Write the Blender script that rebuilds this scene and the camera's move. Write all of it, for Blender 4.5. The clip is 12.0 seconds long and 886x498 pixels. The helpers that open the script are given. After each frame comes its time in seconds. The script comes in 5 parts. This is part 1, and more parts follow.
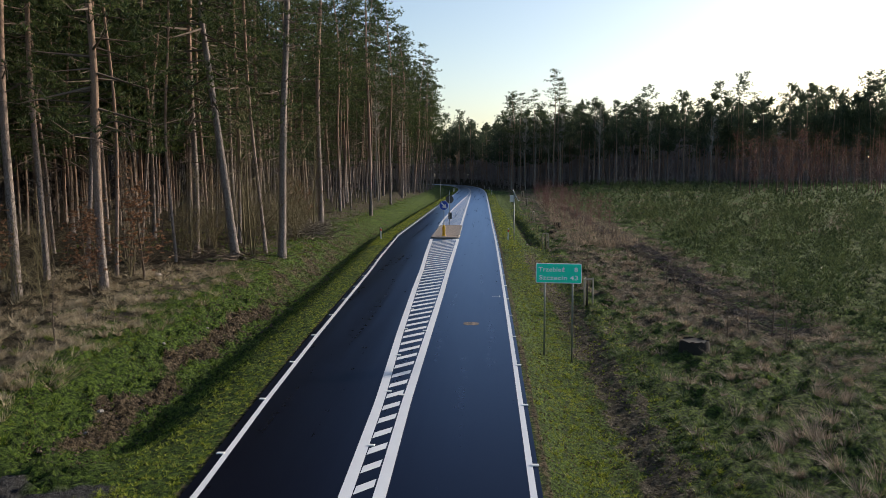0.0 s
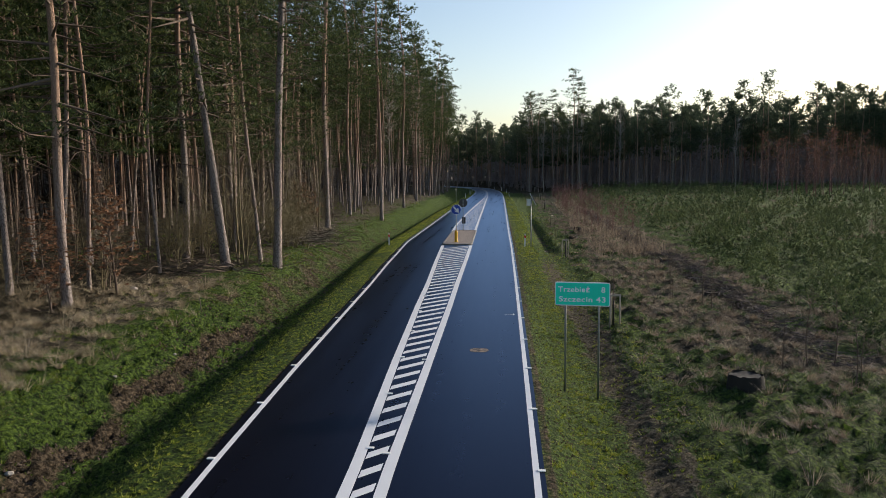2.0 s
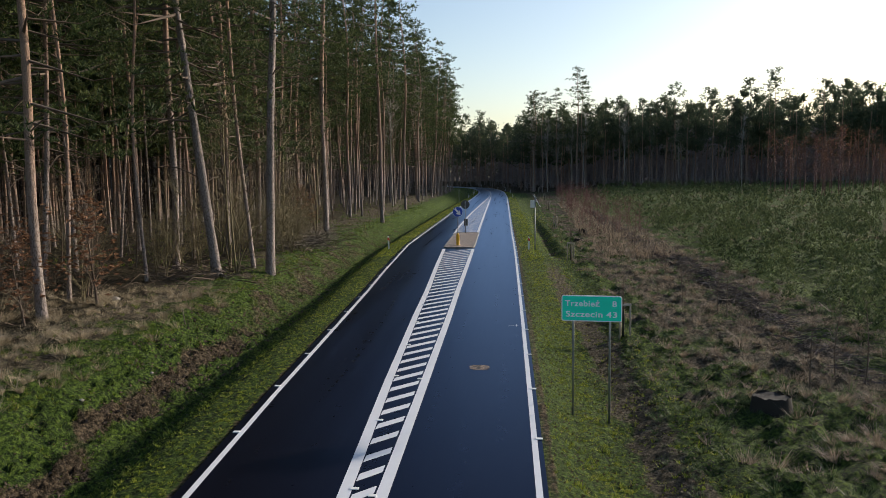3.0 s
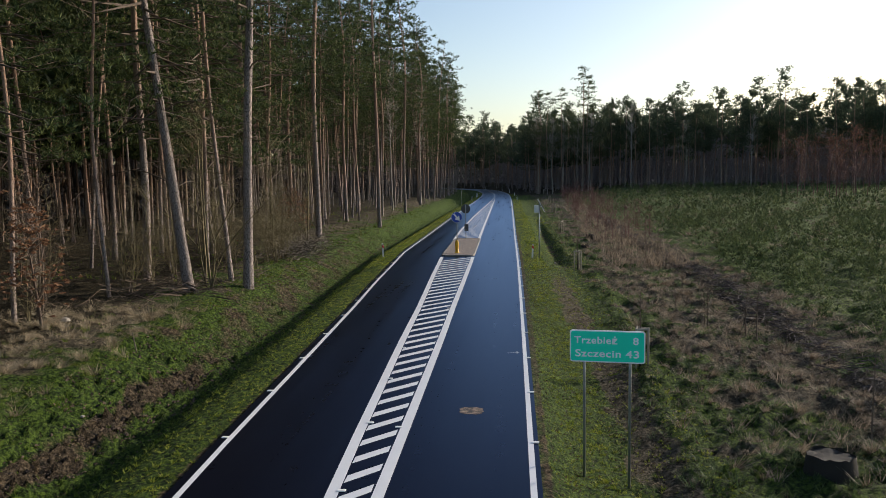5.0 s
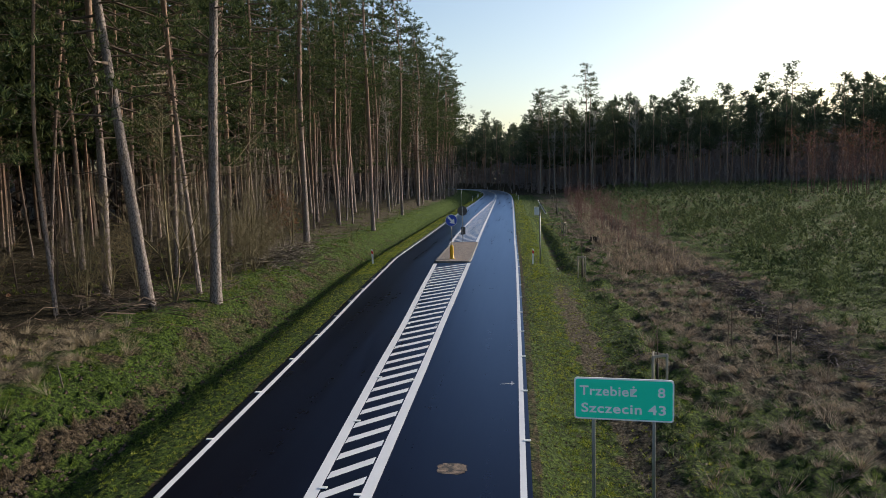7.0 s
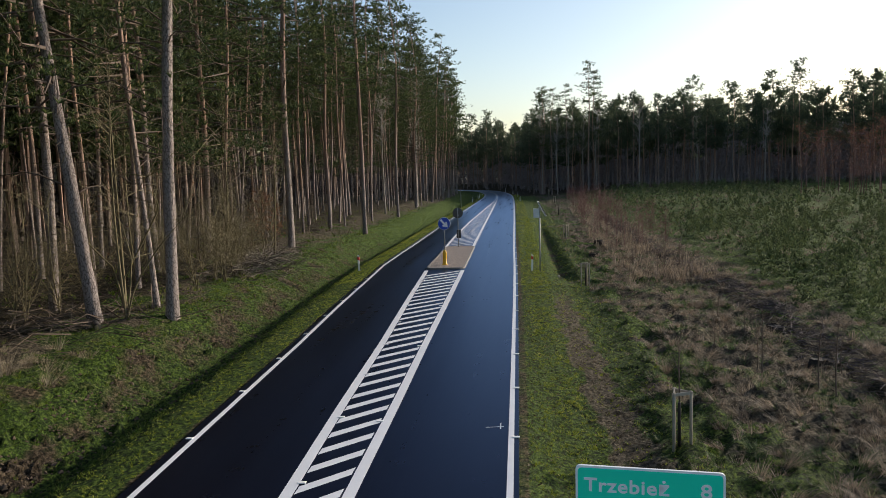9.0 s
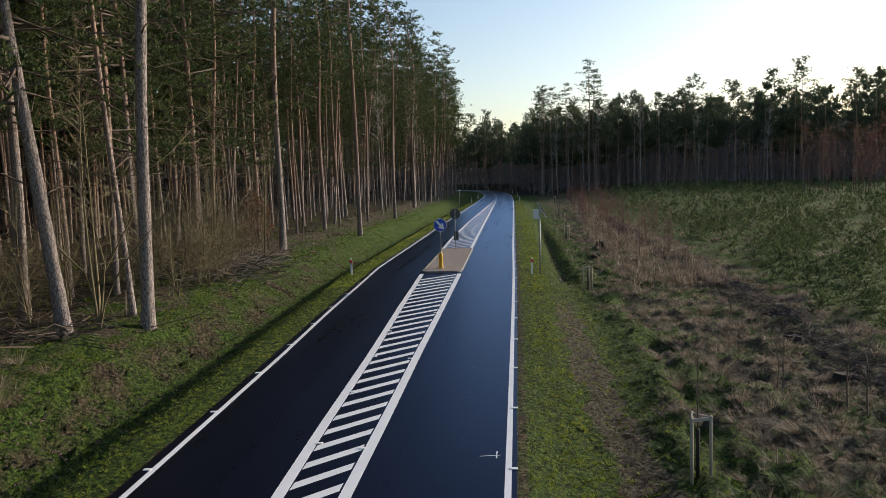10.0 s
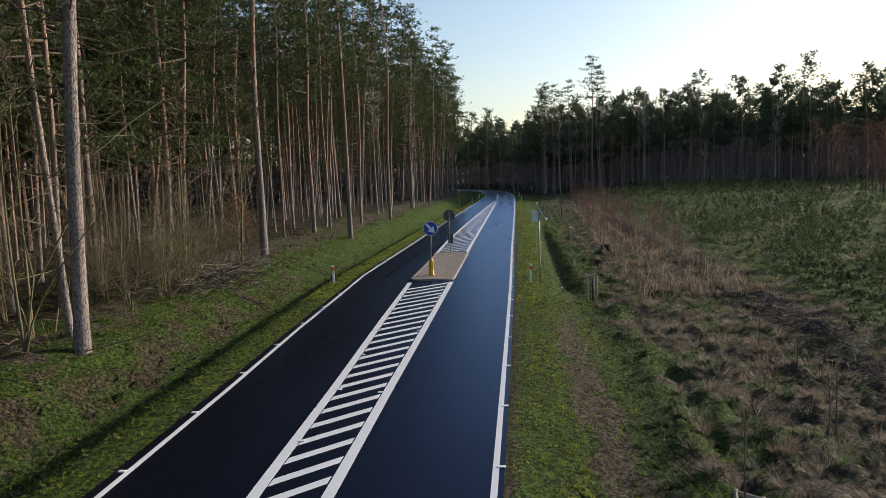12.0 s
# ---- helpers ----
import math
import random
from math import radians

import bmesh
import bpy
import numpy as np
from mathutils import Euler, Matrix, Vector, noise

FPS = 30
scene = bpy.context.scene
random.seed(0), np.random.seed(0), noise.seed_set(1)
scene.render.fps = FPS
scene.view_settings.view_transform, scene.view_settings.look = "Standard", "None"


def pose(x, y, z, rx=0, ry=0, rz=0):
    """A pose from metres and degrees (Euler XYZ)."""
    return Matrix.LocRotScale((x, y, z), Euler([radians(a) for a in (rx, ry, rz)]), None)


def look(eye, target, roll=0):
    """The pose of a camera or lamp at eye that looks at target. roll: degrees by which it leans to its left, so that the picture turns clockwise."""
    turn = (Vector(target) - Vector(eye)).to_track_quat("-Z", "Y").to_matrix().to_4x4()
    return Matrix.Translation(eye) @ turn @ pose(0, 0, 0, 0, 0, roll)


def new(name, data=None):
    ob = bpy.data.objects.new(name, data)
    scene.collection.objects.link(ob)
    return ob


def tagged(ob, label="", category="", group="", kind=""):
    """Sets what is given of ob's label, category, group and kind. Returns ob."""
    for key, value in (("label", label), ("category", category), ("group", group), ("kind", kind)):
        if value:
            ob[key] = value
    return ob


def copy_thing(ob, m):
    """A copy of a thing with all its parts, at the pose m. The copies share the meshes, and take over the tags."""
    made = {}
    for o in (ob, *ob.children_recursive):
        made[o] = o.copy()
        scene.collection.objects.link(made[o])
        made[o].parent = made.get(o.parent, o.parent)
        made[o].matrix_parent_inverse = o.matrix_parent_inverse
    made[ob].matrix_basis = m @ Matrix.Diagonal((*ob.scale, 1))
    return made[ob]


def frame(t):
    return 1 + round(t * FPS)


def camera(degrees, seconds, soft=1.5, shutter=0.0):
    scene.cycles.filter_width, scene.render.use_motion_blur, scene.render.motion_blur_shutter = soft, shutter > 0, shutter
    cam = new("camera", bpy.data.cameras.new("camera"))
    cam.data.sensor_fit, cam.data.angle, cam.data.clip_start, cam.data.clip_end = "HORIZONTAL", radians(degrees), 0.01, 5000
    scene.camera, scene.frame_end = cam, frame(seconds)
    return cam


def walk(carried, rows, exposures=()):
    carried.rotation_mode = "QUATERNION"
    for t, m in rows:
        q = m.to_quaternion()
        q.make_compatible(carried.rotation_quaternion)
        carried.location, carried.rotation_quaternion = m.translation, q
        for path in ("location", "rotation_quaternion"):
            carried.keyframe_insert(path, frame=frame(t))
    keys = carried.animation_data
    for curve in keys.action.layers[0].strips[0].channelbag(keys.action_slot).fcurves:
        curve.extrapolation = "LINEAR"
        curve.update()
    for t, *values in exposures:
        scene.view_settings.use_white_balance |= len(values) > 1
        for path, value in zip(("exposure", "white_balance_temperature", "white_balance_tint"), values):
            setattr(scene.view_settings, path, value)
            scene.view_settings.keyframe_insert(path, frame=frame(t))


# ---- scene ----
cam = camera(60.0, 12.0, 0.5)
PATH = [
    (0, (-0.86, 1.412, 5.995), (-0.974, 3.398, 5.786), -0.3),
    (1.5, (-0.646, 4.698, 5.917), (-0.8, 6.682, 5.714), -0.4),
    (2.5, (-0.574, 6.597, 6.004), (-0.741, 8.58, 5.801), -0.6),
    (3.1, (-0.528, 7.783, 6.045), (-0.701, 9.765, 5.842), -0.8),
    (4.9, (-0.343, 11.297, 6.115), (-0.528, 13.278, 5.916), -0.9),
    (5.5, (-0.289, 12.462, 6.127), (-0.476, 14.444, 5.929), -1.1),
    (6.5, (-0.144, 14.475, 6.105), (-0.335, 16.456, 5.908), -1.3),
    (7, (-0.046, 15.47, 6.083), (-0.24, 17.451, 5.885), -1.4),
    (8.9, (0.275, 19.346, 5.953), (0.073, 21.327, 5.758), -1.6),
    (9.5, (0.293, 20.501, 5.941), (0.091, 22.482, 5.746), -1.7),
    (10.5, (0.363, 22.556, 5.875), (0.161, 24.536, 5.681), -1.8),
    (11, (0.426, 23.604, 5.877), (0.221, 25.584, 5.681), -2.1),
    (12, (0.639, 25.66, 5.81), (0.428, 27.64, 5.615), -2.0),
]
walk(cam, [(t, look(eye, target, roll)) for t, eye, target, roll in PATH], [(0.0, 0.2, 6380, 12), (12.0, 0.2, 6380, 12)])

# ------------------------------------------------------------ light
SUN_EL, SUN_AZ = radians(17.0), radians(53)      # azimuth from +y towards +x
world = bpy.data.worlds.new("sky")
scene.world = world
world.use_nodes = True
wn = world.node_tree
sky = wn.nodes.new("ShaderNodeTexSky")
sky.sky_type, sky.sun_disc = "NISHITA", False
sky.sun_elevation, sky.sun_rotation = SUN_EL, SUN_AZ
sky.air_density, sky.dust_density, sky.ozone_density = 1.0, 1.4, 1.2
bg = wn.nodes["Background"]
bg.inputs["Strength"].default_value = 0.15
wn.links.new(sky.outputs[0], bg.inputs["Color"])
sun_data = bpy.data.lights.new("sun", "SUN")
sun_data.energy, sun_data.angle, sun_data.color = 4.9, radians(2.5), (1.0, 0.87, 0.70)
sun = new("sun", sun_data)
sun.matrix_world = look((100 * math.sin(SUN_AZ), 100 * math.cos(SUN_AZ), 100 * math.tan(SUN_EL)), (0, 0, 0))


# ------------------------------------------------------------ materials
def material(name):
    m = bpy.data.materials.new(name)
    m.use_nodes = True
    nt = m.node_tree
    return m, nt, nt.nodes["Principled BSDF"]


def node(nt, kind, **inputs):
    n = nt.nodes.new(kind)
    for k, v in inputs.items():
        n.inputs[k.replace("_", " ")].default_value = v
    return n


def noise_tex(nt, coord, scale, detail=4.0, rough=0.6):
    n = node(nt, "ShaderNodeTexNoise", Scale=scale, Detail=detail, Roughness=rough)
    nt.links.new(coord, n.inputs["Vector"])
    return n.outputs["Fac"]


def ramp(nt, fac, stops):
    r = nt.nodes.new("ShaderNodeValToRGB")
    e = r.color_ramp.elements
    e[0].position, e[0].color = stops[0][0], (*stops[0][1], 1)
    e[1].position, e[1].color = stops[-1][0], (*stops[-1][1], 1)
    for p, c in stops[1:-1]:
        e.new(p).color = (*c, 1)
    nt.links.new(fac, r.inputs["Fac"])
    return r.outputs["Color"]


def mix(nt, fac, a, b, how="MIX"):
    n = nt.nodes.new("ShaderNodeMix")
    n.data_type, n.blend_type = "RGBA", how
    for v, i in ((fac, 0), (a, 6), (b, 7)):
        if isinstance(v, (int, float)):
            n.inputs[i].default_value = v
        elif isinstance(v, tuple):
            n.inputs[i].default_value = (*v, 1)
        else:
            nt.links.new(v, n.inputs[i])
    return n.outputs[2]


def maths(nt, op, a, b=0.0):
    n = nt.nodes.new("ShaderNodeMath")
    n.operation = op
    for i, v in enumerate((a, b)):
        if isinstance(v, (int, float)):
            n.inputs[i].default_value = v
        else:
            nt.links.new(v, n.inputs[i])
    return n.outputs[0]


def bump(nt, p, height, strength, distance):
    b = node(nt, "ShaderNodeBump", Strength=strength, Distance=distance)
    nt.links.new(height, b.inputs["Height"])
    nt.links.new(b.outputs["Normal"], p.inputs["Normal"])


def coords(nt, which="Object"):
    return nt.nodes.new("ShaderNodeTexCoord").outputs[which]


def world_pos(nt):
    return nt.nodes.new("ShaderNodeNewGeometry").outputs["Position"]


def plain(name, colour, rough=0.6, metal=0.0, var=0.25, scale=6.0, bumpy=0.1):
    """A painted or raw surface with blotches and fine grain."""
    m, nt, p = material(name)
    c = coords(nt)
    big, fine = noise_tex(nt, c, scale), noise_tex(nt, c, scale * 12)
    dark = tuple(v * (1 - var) for v in colour)
    col = mix(nt, big, dark, colour)
    col = mix(nt, maths(nt, "MULTIPLY", fine, 0.35), col, tuple(v * (1 - var * 1.6) for v in colour))
    nt.links.new(col, p.inputs["Base Color"])
    p.inputs["Roughness"].default_value, p.inputs["Metallic"].default_value = rough, metal
    if bumpy:
        bump(nt, p, fine, bumpy, 0.01)
    return m


def leafy(name, stops, translucent=0.35, rough=0.6):
    """Leaves, needles or blades: each island its own shade, some light through."""
    m, nt, p = material(name)
    isl = nt.nodes.new("ShaderNodeNewGeometry").outputs["Random Per Island"]
    big = noise_tex(nt, world_pos(nt), 0.35, 3)
    f = maths(nt, "ADD", maths(nt, "MULTIPLY", isl, 0.8), maths(nt, "MULTIPLY", maths(nt, "SUBTRACT", big, 0.38), 1.0))
    col = ramp(nt, f, stops)
    nt.links.new(col, p.inputs["Base Color"])
    p.inputs["Roughness"].default_value = rough
    p.inputs["Specular IOR Level"].default_value = 0.155
    tr = nt.nodes.new("ShaderNodeBsdfTranslucent")
    nt.links.new(col, tr.inputs["Color"])
    mx = nt.nodes.new("ShaderNodeMixShader")
    mx.inputs[0].default_value = translucent
    nt.links.new(p.outputs[0], mx.inputs[1])
    nt.links.new(tr.outputs[0], mx.inputs[2])
    nt.links.new(mx.outputs[0], nt.nodes["Material Output"].inputs["Surface"])
    return m


def asphalt_material():
    m, nt, p = material("asphalt")
    c = world_pos(nt)
    big, mid, fine = noise_tex(nt, c, 0.25), noise_tex(nt, c, 2.2), noise_tex(nt, c, 90, 2)
    # long streaks along the wheel tracks
    mp = node(nt, "ShaderNodeMapping")
    mp.inputs["Scale"].default_value = (1.6, 0.05, 1)
    nt.links.new(c, mp.inputs["Vector"])
    streak = noise_tex(nt, mp.outputs[0], 1.0, 4)
    col = ramp(nt, fine, ((0.35, (0.002, 0.002, 0.004)), (0.58, (0.0055, 0.0055, 0.010)), (0.72, (0.018, 0.019, 0.028))))
    col = mix(nt, maths(nt, "MULTIPLY", big, 0.35), col, (0.006, 0.006, 0.011))
    nt.links.new(col, p.inputs["Base Color"])
    r = maths(nt, "ADD", maths(nt, "MULTIPLY", streak, 0.22), maths(nt, "MULTIPLY", mid, 0.12))
    r = maths(nt, "ADD", r, 0.14)
    p.inputs["Roughness"].default_value, p.inputs["Specular IOR Level"].default_value = 0.9, 0.0
    bump(nt, p, fine, 0.25, 0.006)
    # damp bitumen film: gloss growing towards grazing, its blue tint imitating reflected sky
    film = nt.nodes.new("ShaderNodeBsdfGlossy")
    film.distribution = "BECKMANN"
    nt.links.new(mix(nt, streak, (0.35, 0.47, 0.74), (0.46, 0.6, 0.88)), film.inputs["Color"])
    nt.links.new(r, film.inputs["Roughness"])
    nt.links.new(p.inputs["Normal"].links[0].from_socket, film.inputs["Normal"])
    fres = node(nt, "ShaderNodeFresnel", IOR=1.25)
    mx = nt.nodes.new("ShaderNodeMixShader")
    nt.links.new(fres.outputs[0], mx.inputs[0])
    nt.links.new(p.outputs[0], mx.inputs[1])
    nt.links.new(film.outputs[0], mx.inputs[2])
    nt.links.new(mx.outputs[0], nt.nodes["Material Output"].inputs["Surface"])
    return m


def paint_material():
    m, nt, p = material("road_paint")
    c = world_pos(nt)
    wear, fine = noise_tex(nt, c, 1.3, 6, 0.7), noise_tex(nt, c, 60, 2)
    col = mix(nt, wear, (0.6, 0.62, 0.66), (0.79, 0.81, 0.84))
    col = mix(nt, maths(nt, "MULTIPLY", fine, 0.3), col, (0.42, 0.42, 0.43))
    nt.links.new(col, p.inputs["Base Color"])
    p.inputs["Roughness"].default_value = 0.55
    bump(nt, p, fine, 0.2, 0.004)
    return m


def bark_material(name, orange_from, orange_full):
    """Scots pine: grey plated bark low down, thin orange bark higher up."""
    m, nt, p = material(name)
    c = coords(nt)
    rnd = nt.nodes.new("ShaderNodeObjectInfo").outputs["Random"]
    sep = nt.nodes.new("ShaderNodeSeparateXYZ")
    nt.links.new(c, sep.inputs[0])
    mp = node(nt, "ShaderNodeMapping")
    mp.inputs["Scale"].default_value = (1, 1, 0.34)
    nt.links.new(c, mp.inputs["Vector"])
    grain = noise_tex(nt, mp.outputs[0], 22, 5)
    warp = nt.nodes.new("ShaderNodeTexNoise")
    warp.inputs["Scale"].default_value, warp.inputs["Detail"].default_value = 14.0, 3.0
    nt.links.new(mp.outputs[0], warp.inputs["Vector"])
    shifted = mix(nt, 0.09, mp.outputs[0], warp.outputs["Color"], "ADD")
    crack = node(nt, "ShaderNodeTexVoronoi", Scale=13.0)
    crack.feature = "DISTANCE_TO_EDGE"
    nt.links.new(shifted, crack.inputs["Vector"])
    plate = nt.nodes.new("ShaderNodeMapRange")
    plate.inputs["From Max"].default_value = 0.13
    nt.links.new(crack.outputs["Distance"], plate.inputs["Value"])
    blot = noise_tex(nt, c, 0.7, 3)
    low = mix(nt, plate.outputs[0], (0.05, 0.038, 0.033), mix(nt, grain, (0.16, 0.134, 0.124), (0.42, 0.355, 0.33)))
    high = mix(nt, grain, (0.17, 0.105, 0.072), (0.42, 0.27, 0.19))
    h = maths(nt, "ADD", sep.outputs["Z"], maths(nt, "MULTIPLY", maths(nt, "SUBTRACT", blot, 0.5), 5.0))
    h = maths(nt, "ADD", h, maths(nt, "MULTIPLY", rnd, 7.0))
    f = nt.nodes.new("ShaderNodeMapRange")
    f.inputs["From Min"].default_value, f.inputs["From Max"].default_value = orange_from, orange_full
    nt.links.new(h, f.inputs["Value"])
    col = mix(nt, f.outputs[0], low, high)
    col = mix(nt, maths(nt, "MULTIPLY", blot, 0.3), col, (0.13, 0.11, 0.09))
    nt.links.new(col, p.inputs["Base Color"])
    p.inputs["Roughness"].default_value = 0.9
    bump(nt, p, plate.outputs[0], 0.8, 0.03)
    return m


def ground_material():
    """Turf, dry grass, bare soil, needle litter and gravel, spread by painted masks and broken up by noise."""
    m, nt, p = material("ground")
    c = world_pos(nt)
    big, mid, fine, tiny = noise_tex(nt, c, 0.3, 5), noise_tex(nt, c, 1.7, 6, 0.65), noise_tex(nt, c, 9, 5, 0.7), noise_tex(nt, c, 45, 4, 0.7)
    green = ramp(nt, fine, ((0.38, (0.006, 0.013, 0.003)), (0.5, (0.033, 0.065, 0.009)), (0.62, (0.105, 0.16, 0.023))))
    dry = ramp(nt, fine, ((0.36, (0.022, 0.018, 0.012)), (0.5, (0.075, 0.062, 0.042)), (0.64, (0.19, 0.158, 0.108))))
    dirt = ramp(nt, fine, ((0.38, (0.009, 0.007, 0.0045)), (0.5, (0.05, 0.037, 0.023)), (0.62, (0.15, 0.113, 0.073))))
    litter = ramp(nt, fine, ((0.36, (0.006, 0.005, 0.003)), (0.5, (0.028, 0.023, 0.013)), (0.66, (0.085, 0.07, 0.04))))
    gravel = ramp(nt, tiny, ((0.38, (0.012, 0.012, 0.013)), (0.52, (0.04, 0.04, 0.042)), (0.66, (0.16, 0.16, 0.165))))
    col = green

    def layer(col, name, tint):
        a = nt.nodes.new("ShaderNodeAttribute")
        a.attribute_name = name
        f = nt.nodes.new("ShaderNodeMapRange")
        f.inputs["From Min"].default_value, f.inputs["From Max"].default_value = 0.42, 0.58
        rag = maths(nt, "ADD", maths(nt, "MULTIPLY", mid, 0.55), maths(nt, "MULTIPLY", fine, 0.35))
        nt.links.new(maths(nt, "ADD", a.outputs["Fac"], maths(nt, "SUBTRACT", rag, 0.45)), f.inputs["Value"])
        return mix(nt, f.outputs[0], col, tint)

    for name, tint in (("dry", dry), ("litter", litter), ("dirt", dirt), ("gravel", gravel)):
        col = layer(col, name, tint)
    col = mix(nt, maths(nt, "MULTIPLY", big, 0.35), col, mix(nt, 0.5, col, (0.03, 0.03, 0.015)))
    nt.links.new(col, p.inputs["Base Color"])
    p.inputs["Roughness"].default_value, p.inputs["Specular IOR Level"].default_value = 0.95, 0.15
    h = maths(nt, "ADD", maths(nt, "MULTIPLY", mid, 0.6), maths(nt, "MULTIPLY", fine, 0.5))
    bump(nt, p, maths(nt, "ADD", h, maths(nt, "MULTIPLY", tiny, 0.2)), 1.0, 0.3)
    return m


def sett_material():
    m, nt, p = material("granite_setts")
    c = world_pos(nt)
    v = node(nt, "ShaderNodeTexVoronoi", Scale=8.5)
    nt.links.new(c, v.inputs["Vector"])
    e = node(nt, "ShaderNodeTexVoronoi", Scale=8.5)
    e.feature = "DISTANCE_TO_EDGE"
    nt.links.new(c, e.inputs["Vector"])
    col = mix(nt, v.outputs["Color"], (0.17, 0.14, 0.12), (0.33, 0.27, 0.235))
    f = nt.nodes.new("ShaderNodeMapRange")
    f.inputs["From Max"].default_value = 0.12
    nt.links.new(e.outputs["Distance"], f.inputs["Value"])
    col = mix(nt, f.outputs[0], (0.06, 0.055, 0.05), col)
    nt.links.new(col, p.inputs["Base Color"])
    p.inputs["Roughness"].default_value = 0.75
    bump(nt, p, f.outputs[0], 0.6, 0.02)
    return m


ASPHALT, PAINT, GROUND, SETTS = asphalt_material(), paint_material(), ground_material(), sett_material()
BARK, OLD_BARK = bark_material("pine_bark", 6.5, 13.5), bark_material("old_pine_bark", 19.0, 26.0)
NEEDLES = leafy("pine_needles", ((0.15, (0.016, 0.03, 0.014)), (0.5, (0.048, 0.075, 0.028)), (0.9, (0.13, 0.155, 0.05))), 0.35)
# the same needles made paler and cooler, haze mixed into the colour
HAZE_NEEDLES = leafy("hazed_pine_needles", ((0.15, (0.034, 0.052, 0.036)), (0.5, (0.075, 0.105, 0.065)), (0.9, (0.15, 0.18, 0.10))), 0.45)
YOUNG_NEEDLES = leafy("young_needles", ((0.15, (0.02, 0.034, 0.016)), (0.5, (0.07, 0.108, 0.042)), (0.9, (0.18, 0.21, 0.085))), 0.25)
TURF = leafy("turf_blades", ((0.12, (0.018, 0.04, 0.006)), (0.4, (0.072, 0.13, 0.014)), (0.7, (0.16, 0.225, 0.026)), (0.95, (0.28, 0.275, 0.07))), 0.4)
VERGE = leafy("verge_turf", ((0.12, (0.045, 0.075, 0.010)), (0.45, (0.19, 0.245, 0.026)), (0.75, (0.345, 0.39, 0.045)), (0.97, (0.38, 0.37, 0.10))), 0.35)
FIELD = leafy("field_grass", ((0.12, (0.02, 0.038, 0.016)), (0.45, (0.06, 0.10, 0.04)), (0.9, (0.16, 0.20, 0.085))), 0.35)
STRAW = leafy("dry_blades", ((0.1, (0.08, 0.063, 0.048)), (0.5, (0.2, 0.158, 0.118)), (0.9, (0.40, 0.33, 0.25))), 0.4)
PALE_STRAW = leafy("pale_straw", ((0.1, (0.14, 0.115, 0.075)), (0.5, (0.33, 0.275, 0.185)), (0.9, (0.55, 0.47, 0.34))), 0.4)
RUSSET = leafy("russet_leaves", ((0.1, (0.085, 0.045, 0.027)), (0.5, (0.19, 0.10, 0.057)), (0.9, (0.36, 0.215, 0.13))), 0.4)
LEAF_LITTER = leafy("leaf_litter", ((0.1, (0.028, 0.021, 0.014)), (0.5, (0.07, 0.052, 0.034)), (0.9, (0.15, 0.112, 0.072))), 0.2)
SOIL = plain("soil", (0.13, 0.092, 0.062), 0.95, 0, 0.5, 9.0, 0.4)
PALE_TWIGS = plain("pale_dead_wood", (0.2, 0.168, 0.135), 0.9, 0, 0.5, 3.0, 0)
TWIGS = plain("bare_twigs", (0.14, 0.103, 0.075), 0.9, 0, 0.4, 3.0, 0)
RED_TWIGS = plain("reddish_twigs", (0.2, 0.098, 0.085), 0.9, 0, 0.4, 3.0, 0)
GREY_TWIGS = plain("grey_brushwood", (0.115, 0.09, 0.092), 0.9, 0, 0.5, 3.0, 0)
LIMB = plain("limb_bark", (0.15, 0.112, 0.085), 0.9, 0, 0.45, 4.0, 0.2)
# pale grey wood: distance haze is painted into this twig colour
HAZE_TWIGS = plain("hazed_twigs", (0.3, 0.27, 0.275), 0.95, 0, 0.3, 2.0, 0)
# twigs darkened: the shade deep in the wood is put into their colour
SHADE_TWIGS = plain("shade_dark_twigs", (0.075, 0.06, 0.052), 0.95, 0, 0.4, 2.0, 0)
OLIVE_TWIGS = plain("lichened_twigs", (0.185, 0.155, 0.08), 0.9, 0, 0.4, 3.0, 0)
BIRCH = plain("pale_bark", (0.42, 0.38, 0.33), 0.85, 0, 0.5, 4.0, 0.2)
CURB = plain("curb_concrete", (0.25, 0.235, 0.215), 0.85, 0, 0.25, 5.0, 0.2)
STEEL = plain("galvanised_steel", (0.42, 0.44, 0.46), 0.45, 0.8, 0.2, 8.0, 0.05)
SIGN_GREEN = plain("sign_green", (0.0, 0.82, 0.54), 0.45, 0, 0.06, 3.0, 0)
SIGN_WHITE = plain("sign_white", (0.9, 0.91, 0.91), 0.45, 0, 0.06, 3.0, 0)
SIGN_BLUE = plain("sign_blue", (0.015, 0.075, 0.5), 0.4, 0, 0.08, 3.0, 0)
SIGN_BACK = plain("sign_back", (0.10, 0.105, 0.11), 0.55, 0.3, 0.2, 5.0, 0.05)
YELLOW = plain("yellow_plastic", (0.78, 0.43, 0.012), 0.45, 0, 0.15, 5.0, 0.05)
WHITE_PLASTIC = plain("white_plastic", (0.85, 0.85, 0.83), 0.5, 0, 0.15, 6.0, 0.05)
RED_FILM = plain("red_reflector", (0.55, 0.02, 0.015), 0.4, 0, 0.1, 6.0, 0)
BLACK_PLASTIC = plain("black_plastic", (0.02, 0.02, 0.022), 0.6, 0, 0.2, 6.0, 0.05)
STAKE = plain("weathered_stake", (0.43, 0.38, 0.31), 0.85, 0, 0.35, 7.0, 0.3)
GREEN_STAKE = plain("mossy_stake", (0.42, 0.40, 0.15), 0.85, 0, 0.35, 7.0, 0.3)
SOLAR = plain("solar_cells", (0.02, 0.03, 0.06), 0.15, 0.2, 0.2, 5.0, 0)
CABINET = plain("grey_cabinet", (0.5, 0.52, 0.54), 0.45, 0.2, 0.1, 5.0, 0.03)
